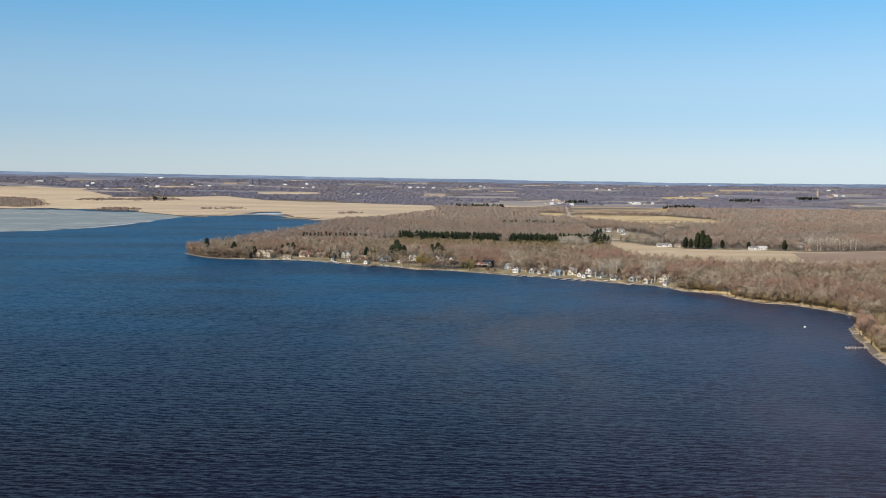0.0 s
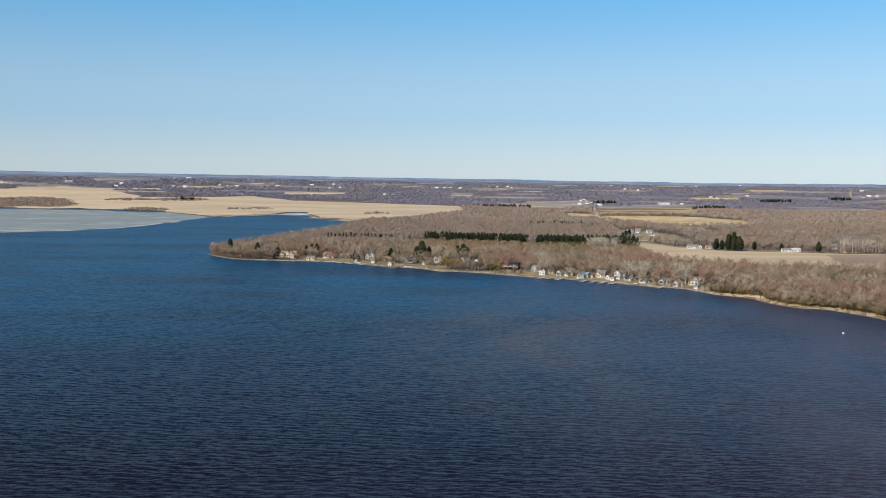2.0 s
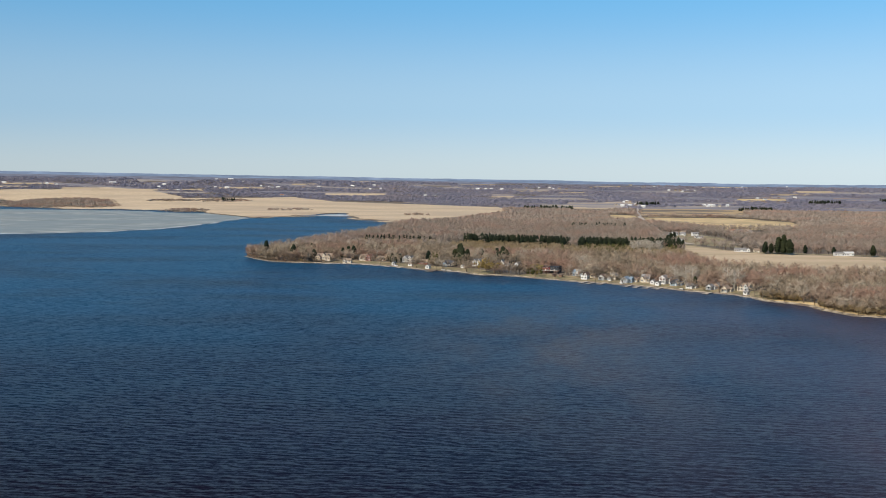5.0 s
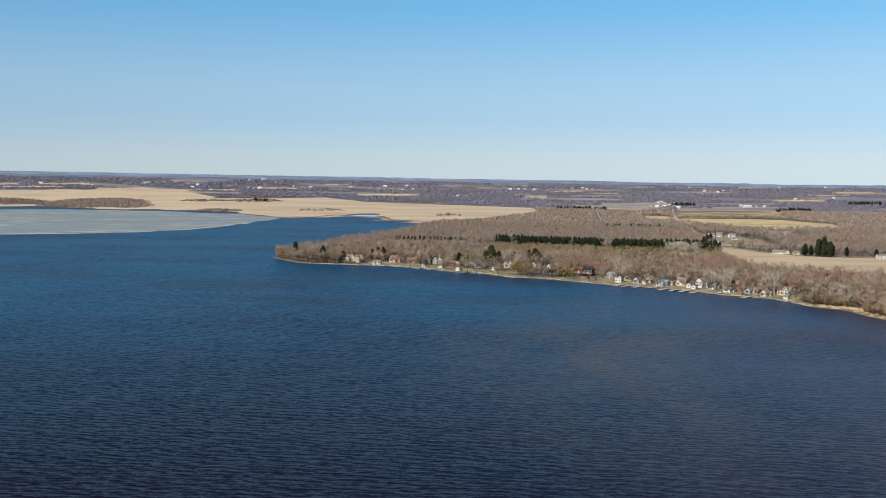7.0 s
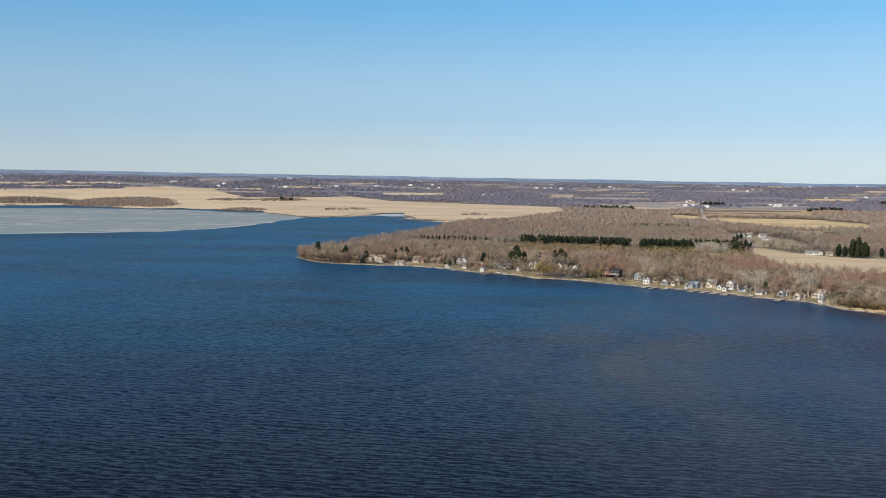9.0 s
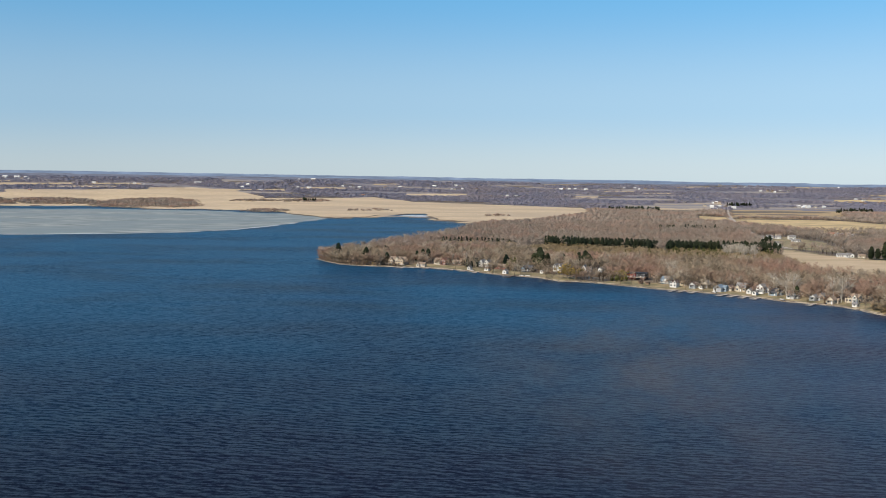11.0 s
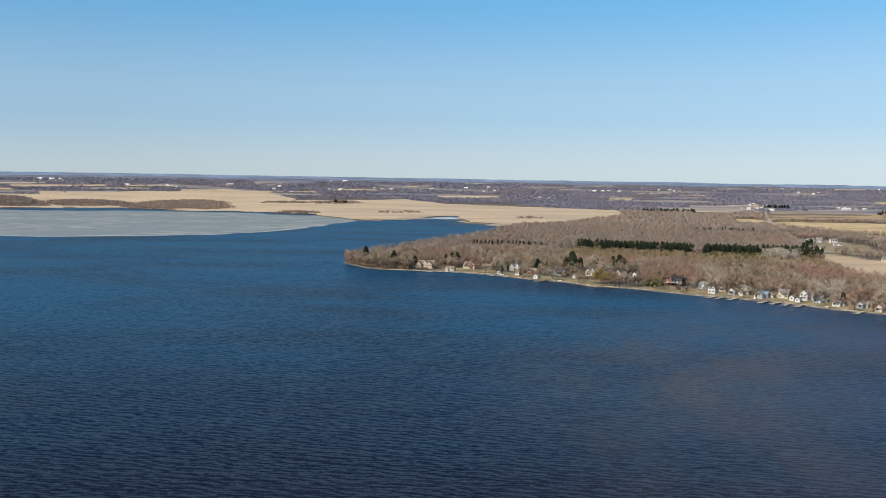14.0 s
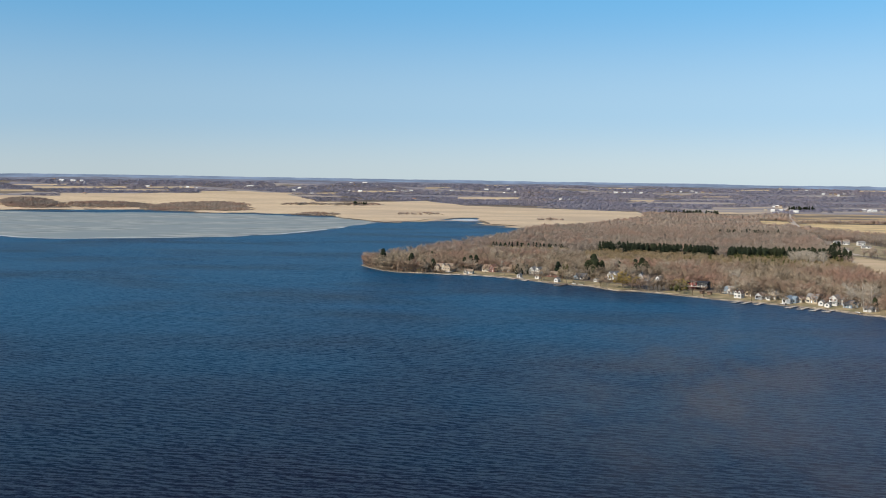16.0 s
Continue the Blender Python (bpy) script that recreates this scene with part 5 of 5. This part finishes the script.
house(-321, 3725, -20, "distant white barn with pale metal roof", [(0, 0, 12, 9, 4.6, "x", 3.5, WHITE, WHITE, False)], "barn", "barn", group=FM)
house(-836, 3602, 0, "distant white barn with rust-red roof", [(0, 0, 14, 9, 4.6, "x", 3.5, WHITE, RUST_ROOF, False)], "barn", "barn", group=FM)
house(-563, 4039, 0, "distant beige barn with grey roof", [(0, 0, 12, 9, 4.6, "x", 3.5, BEIGE, GREY_ROOF, False)], "barn", "barn", group=FM)
house(-142, 4167, 0, "distant white barn with pale metal roof", [(0, 0, 18, 10, 4.6, "x", 3.5, WHITE, WHITE, False)], "barn", "barn", group=FM)
house(-108, 4171, 0, "distant white barn with pale metal roof", [(0, 0, 12, 9, 4.6, "x", 3.5, WHITE, WHITE, False)], "barn", "barn", group=FM)
house(160, 4290, 0, "distant white barn with pale metal roof", [(0, 0, 13, 9, 4.6, "x", 3.5, WHITE, WHITE, False)], "barn", "barn", group=FM)
house(724, 4185, 10, "distant white farmhouse with pale metal roof", [(0, 0, 10, 8, 4.6, "x", 2.6, WHITE, WHITE)], "house", "house", group=FM)
house(755, 4185, -10, "distant white farmhouse with grey roof", [(0, 0, 10, 8, 4.6, "x", 2.6, WHITE, GREY_ROOF)], "house", "house", group=FM)
house(1360, 4690, 10, "distant white barn with pale metal roof", [(0, 0, 18, 10, 4.6, "x", 3.5, WHITE, WHITE, False)], "barn", "barn", group=FM)
house(1550, 4450, -10, "distant white barn with pale metal roof", [(0, 0, 18, 10, 4.6, "x", 3.5, WHITE, WHITE, False)], "barn", "barn", group=FM)
house(1550, 3977, -10, "distant white barn with pale metal roof", [(0, 0, 15, 9, 4.6, "x", 3.5, WHITE, WHITE, False)], "barn", "barn", group=FM)
house(1460, 3679, -10, "distant white barn with pale metal roof", [(0, 0, 18, 10, 4.6, "x", 3.5, WHITE, WHITE, False)], "barn", "barn", group=FM)
house(1410, 3598, -20, "distant white barn with rust-red roof", [(0, 0, 15, 9, 4.6, "x", 3.5, WHITE, RUST_ROOF, False)], "barn", "barn", group=FM)
house(1224, 2810, -10, "distant white farmhouse with grey roof", [(0, 0, 10, 8, 4.6, "x", 2.6, WHITE, GREY_ROOF)], "house", "house", group=FM)
house(1027, 3713, 0, "distant white barn with pale metal roof", [(0, 0, 12, 9, 4.6, "x", 3.5, WHITE, WHITE, False)], "barn", "barn", group=FM)
house(1198, 4552, -10, "distant white barn with grey roof", [(0, 0, 15, 9, 4.6, "x", 3.5, WHITE, GREY_ROOF, False)], "barn", "barn", group=FM)
house(929, 4677, -10, "distant white barn with pale metal roof", [(0, 0, 18, 10, 4.6, "x", 3.5, WHITE, WHITE, False)], "barn", "barn", group=FM)
house(-310, 4651, 10, "distant white barn with pale metal roof", [(0, 0, 20, 11, 4.6, "x", 3.5, WHITE, WHITE, False)], "barn", "barn", group=FM)
house(531, 4522, 10, "distant cream barn with grey roof", [(0, 0, 15, 9, 4.6, "x", 3.5, CREAM, GREY_ROOF, False)], "barn", "barn", group=FM)
house(-2390, 3822, 0, "distant white barn with pale metal roof", [(0, 0, 24, 13, 4.6, "x", 3.5, WHITE, WHITE, False)], "barn", "barn", group=FM)
house(-2340, 3826, 10, "distant white barn with pale metal roof", [(0, 0, 24, 13, 4.6, "x", 3.5, WHITE, WHITE, False)], "barn", "barn", group=FM)
house(-2310, 3838, 20, "distant white barn with pale metal roof", [(0, 0, 14, 9, 4.6, "x", 3.5, WHITE, WHITE, False)], "barn", "barn", group=FM)
house(-1977, 3777, 10, "distant white barn with pale metal roof", [(0, 0, 14, 9, 4.6, "x", 3.5, WHITE, WHITE, False)], "barn", "barn", group=FM)
house(-2003, 3366, -10, "distant beige farmhouse with rust-red roof", [(0, 0, 10, 8, 4.6, "x", 2.6, BEIGE, RUST_ROOF)], "house", "house", group=FM)
house(-1420, 4003, 0, "distant white barn with pale metal roof", [(0, 0, 14, 9, 4.6, "x", 3.5, WHITE, WHITE, False)], "barn", "barn", group=FM)
house(-590, 4267, 0, "distant white barn with pale metal roof", [(0, 0, 14, 9, 4.6, "x", 3.5, WHITE, WHITE, False)], "barn", "barn", group=FM)
house(-41, 4173, 20, "distant cream barn with pale metal roof", [(0, 0, 14, 9, 4.6, "x", 3.5, CREAM, WHITE, False)], "barn", "barn", group=FM)
house(634, 3260, 10, "distant white farmhouse with pale metal roof", [(0, 0, 10, 8, 4.6, "x", 2.6, WHITE, WHITE)], "house", "house", group=FM)


# hamlets on the far hills
hamlet_r = random.Random(12)
for cx, cy, count, reach in ((375, 3240, 7, 60), (400, 3450, 5, 60), (165, 4290, 6, 110), (-1270, 4330, 6, 130), (1130, 4420, 6, 140), (-2350, 3830, 7, 110), (740, 4165, 5, 100), (850, 3450, 6, 90), (1440, 3650, 4, 60), (-560, 4060, 5, 120), (-950, 4050, 5, 120), (-40, 4200, 5, 130), (640, 3240, 4, 50),
                             (415, 1780, 4, 26), (285, 1700, 4, 26), (-1900, 3800, 5, 130), (1000, 3720, 5, 120), (480, 4400, 6, 160), (-330, 3740, 4, 90)):
    for i in range(count):
        pale = hamlet_r.random() < 0.6
        house(round(cx + hamlet_r.uniform(-reach, reach)), round(cy + hamlet_r.uniform(-reach, reach) * 0.5), hamlet_r.uniform(-25, 25), "white house with grey roof in a far hamlet" if pale else "beige house with brown roof in a far hamlet",
              [(0, 0, hamlet_r.choice((8, 10, 12)), 7, hamlet_r.choice((3.0, 4.6)), "x", 2.4, WHITE if pale else BEIGE, hamlet_r.choice((GREY_ROOF, TRIM)) if pale else BROWN_ROOF, cy < 2000)], group=FM)


# ---- silo, docks, buoy, posts and stones ----
silo = thing("silo", "tall brown brick silo tower of a far farm", "silo", pose(1392, 3673, land_z(1392, 3673)))
tv, tf = [], []
tube(tv, tf, (0, 0, -2), (0, 0, 22), 3.5, 3.5, 14)
part("tower", (tv, tf), STONE, silo)
tv, tf = [], []
tube(tv, tf, (0, 0, 22), (0, 0, 25), 3.7, 0.4, 14)
part("dome", (tv, tf), GREY_ROOF, silo)


def dock(x, y, yaw, length, width=1.8, end=4.0, wood=None, label="weathered grey wooden dock on posts"):
    """A boat dock that runs out from the shore along its minus y, with a wider end."""
    wood = wood or WOOD
    root = thing("dock", label, "dock", pose(x, y, 0, 0, 0, yaw), "boat docks")
    boards = int(length / 1.2)
    plank = mesh_of("board", boxes((-width / 2, width / 2, -1.15, 0, 0.62, 0.74)), wood)
    wide = mesh_of("board", boxes((-end / 2, end / 2, -0.46, 0, 0.62, 0.74)), wood)
    for i in range(boards + 6):
        board = new("board", plank if i < boards else wide)
        board.parent, board.matrix_basis = root, pose(0, -1.2 * i if i < boards else -length - 0.5 * (i - boards), 0)
    for i in range(0, boards + 1, 3):
        for s in (-1, 1):
            tv, tf = [], []
            tube(tv, tf, (s * width * 0.45, -1.2 * i - 0.1, -2.2), (s * width * 0.45, -1.2 * i - 0.1, 1.1), 0.1, 0.1, 6)
            part("post", (tv, tf), OLD_WOOD, root)
    for s in (-1, 1):
        tv, tf = [], []
        tube(tv, tf, (s * end * 0.46, -length - 2.8, -2.2), (s * end * 0.46, -length - 2.8, 1.2), 0.1, 0.1, 6)
        part("post", (tv, tf), OLD_WOOD, root)
    part("stringer", boxes((-width / 2 + 0.1, -width / 2 + 0.2, -length, 0, 0.42, 0.618), (width / 2 - 0.2, width / 2 - 0.1, -length, 0, 0.42, 0.618)), OLD_WOOD, root)


def shore_y(x):
    """The shore's place and turn on the peninsula at x."""
    for (ax, ay), (bx, by) in zip(SOUTH, SOUTH[1:]):
        if ax <= x <= bx:
            return ay + (by - ay) * (x - ax) / (bx - ax)
    return 0


for x, length, end in ((-186, 5, 10), (-178, 5, 9), (-152, 5, 10), (-140, 6, 7), (-196, 7, 12), (-168, 6, 9), (-126, 7, 6), (-112, 8, 5), (74, 11, 5), (81, 12, 4), (90, 11, 5), (112, 12, 5), (120, 13, 5), (128, 13, 5), (136, 12, 6), (172, 12, 5)):
    dock(x, shore_y(x) + 1.5, -32 if x > 0 else -20, length, 2.6, end)
dock(-72, shore_y(-72) + 1.5, -25, 16, 2.2, 9, OLD_WOOD, "long dark timber dock with broad end platform")


def boat(x, y, yaw, size=5.0):
    """An open motor boat with a rounded bow, on the beach or at a dock."""
    root = thing("boat", "small white motor boat pulled up at the shore", "boat", pose(x, y, max(0.1, land_z(x, y)), 0, 0, yaw), "boats")
    bm = bmesh.new()
    rings = []
    for i in range(7):
        u = i / 6
        w = size * 0.19 * (1 - u ** 3)
        keel = 0.05 + 0.35 * u ** 3
        rings.append([bm.verts.new((px_, -size / 2 + size * u, z)) for px_, z in ((-w, 0.75 + 0.15 * u), (-w * 0.8, 0.3 + keel * 0.5), (0, keel), (w * 0.8, 0.3 + keel * 0.5), (w, 0.75 + 0.15 * u))])
    for a, b in zip(rings, rings[1:]):
        for i in range(4):
            bm.faces.new((a[i], a[i + 1], b[i + 1], b[i]))
    bm.faces.new(rings[0])
    part("hull", bm, WHITE, root)
    part("floor", boxes((-size * 0.14, size * 0.14, -size * 0.48, size * 0.2, 0.36, 0.42)), WOOD, root)
    part("seat", boxes((-size * 0.16, size * 0.16, -0.2, 0.25, 0.42, 0.7)), TRIM, root)
    part("motor", boxes((-0.2, 0.2, -size / 2 - 0.4, -size / 2 - 0.03, 0.3, 1.15)), COAL, root)


for x, off, yaw in ((-66, 2.5, 60), (-60, 3.0, 70), (103, 3.0, 40), (150, 3.0, 30), (-120, 3.0, 70)):
    boat(x, shore_y(x) + off, yaw)

buoy = thing("buoy", "white round mooring buoy floating on the lake", "buoy", pose(233, 629, 0))
bm = bmesh.new()
bmesh.ops.create_uvsphere(bm, u_segments=16, v_segments=10, radius=0.75)
bmesh.ops.translate(bm, verts=bm.verts, vec=(0, 0, 0.45))
part("float", bm, WHITE, buoy)
tv, tf = [], []
tube(tv, tf, (0, 0, 1.15), (0, 0, 1.9), 0.09, 0.05, 8)
part("mast", (tv, tf), OLD_WOOD, buoy)

pier = thing("ruined_pier", "old pier of bare pale timber posts", "pier", pose(237, 551, 0, 0, 0, 4))
post_r = random.Random(4)
for i in range(26):
    far = i > 12
    x = -9.5 + post_r.uniform(0, 5.5) if far else -9 + i * 0.9
    y = post_r.uniform(-1.5, 2.0) if far else post_r.choice((-0.7, 0.7)) + post_r.uniform(-0.2, 0.2)
    tv, tf = [], []
    tube(tv, tf, (x, y, -2), (x + post_r.uniform(-0.1, 0.1), y, post_r.uniform(0.7, 1.6)), 0.17, 0.14, 7)
    part("post", (tv, tf), WOOD, pier)
part("beam", boxes((-8.5, 3, -0.12, 0.12, 0.55, 0.75)), WOOD, pier)


def stones(name, line, count, size, label, seed):
    """Rough stones along a stretch of the waterline, as one object."""
    r = random.Random(seed)
    vs, fs = [], []
    p = [Vector(q) for q in line]
    lengths = [(b - a).length for a, b in zip(p, p[1:])]
    for i in range(count):
        k = r.choices(range(len(lengths)), lengths)[0]
        a, b = p[k], p[k + 1]
        c = a.lerp(b, r.random()) + Vector((-(b - a).y, (b - a).x)).normalized() * r.uniform(-0.6, 1.6)
        s, z, q = size * r.uniform(0.5, 1.3), r.uniform(0.0, 0.35), len(vs)
        ring = [(c.x + math.cos(w + r.uniform(-0.3, 0.3)) * s * r.uniform(0.7, 1.1), c.y + math.sin(w) * s * r.uniform(0.7, 1.1), z) for w in (0, 1.26, 2.5, 3.8, 5.0)]
        vs.extend([(x, y, h - 0.5) for x, y, h in ring] + [(c.x + (x - c.x) * 0.7, c.y + (y - c.y) * 0.7, h + s * r.uniform(0.4, 0.8)) for x, y, h in ring])
        for j in range(5):
            m = (j + 1) % 5
            fs.extend(((q + j, q + m, q + 5 + m), (q + j, q + 5 + m, q + 5 + j)))
        fs.append(tuple(q + 5 + j for j in range(5)))
    me = bpy.data.meshes.new(name)
    me.from_pydata(vs, [], fs)
    me.materials.append(RIPRAP)
    return tagged(new(name, me), label, "stones", kind="stuff")


RIPRAP = surface("pale_riprap", (0.22, 0.20, 0.17), (0.42, 0.38, 0.32), 0.7, 6, third=(0.30, 0.26, 0.21))
stones("riprap", SOUTH[3:], 1500, 0.42, "pale riprap stones along the cottage shore", 5)
stones("riprap", SOUTH[:4], 250, 0.45, "dark and pale stones round the wooded tip", 6)
stones("riprap", BAY[:14], 420, 0.3, "scattered stones below the wooded bank", 7)
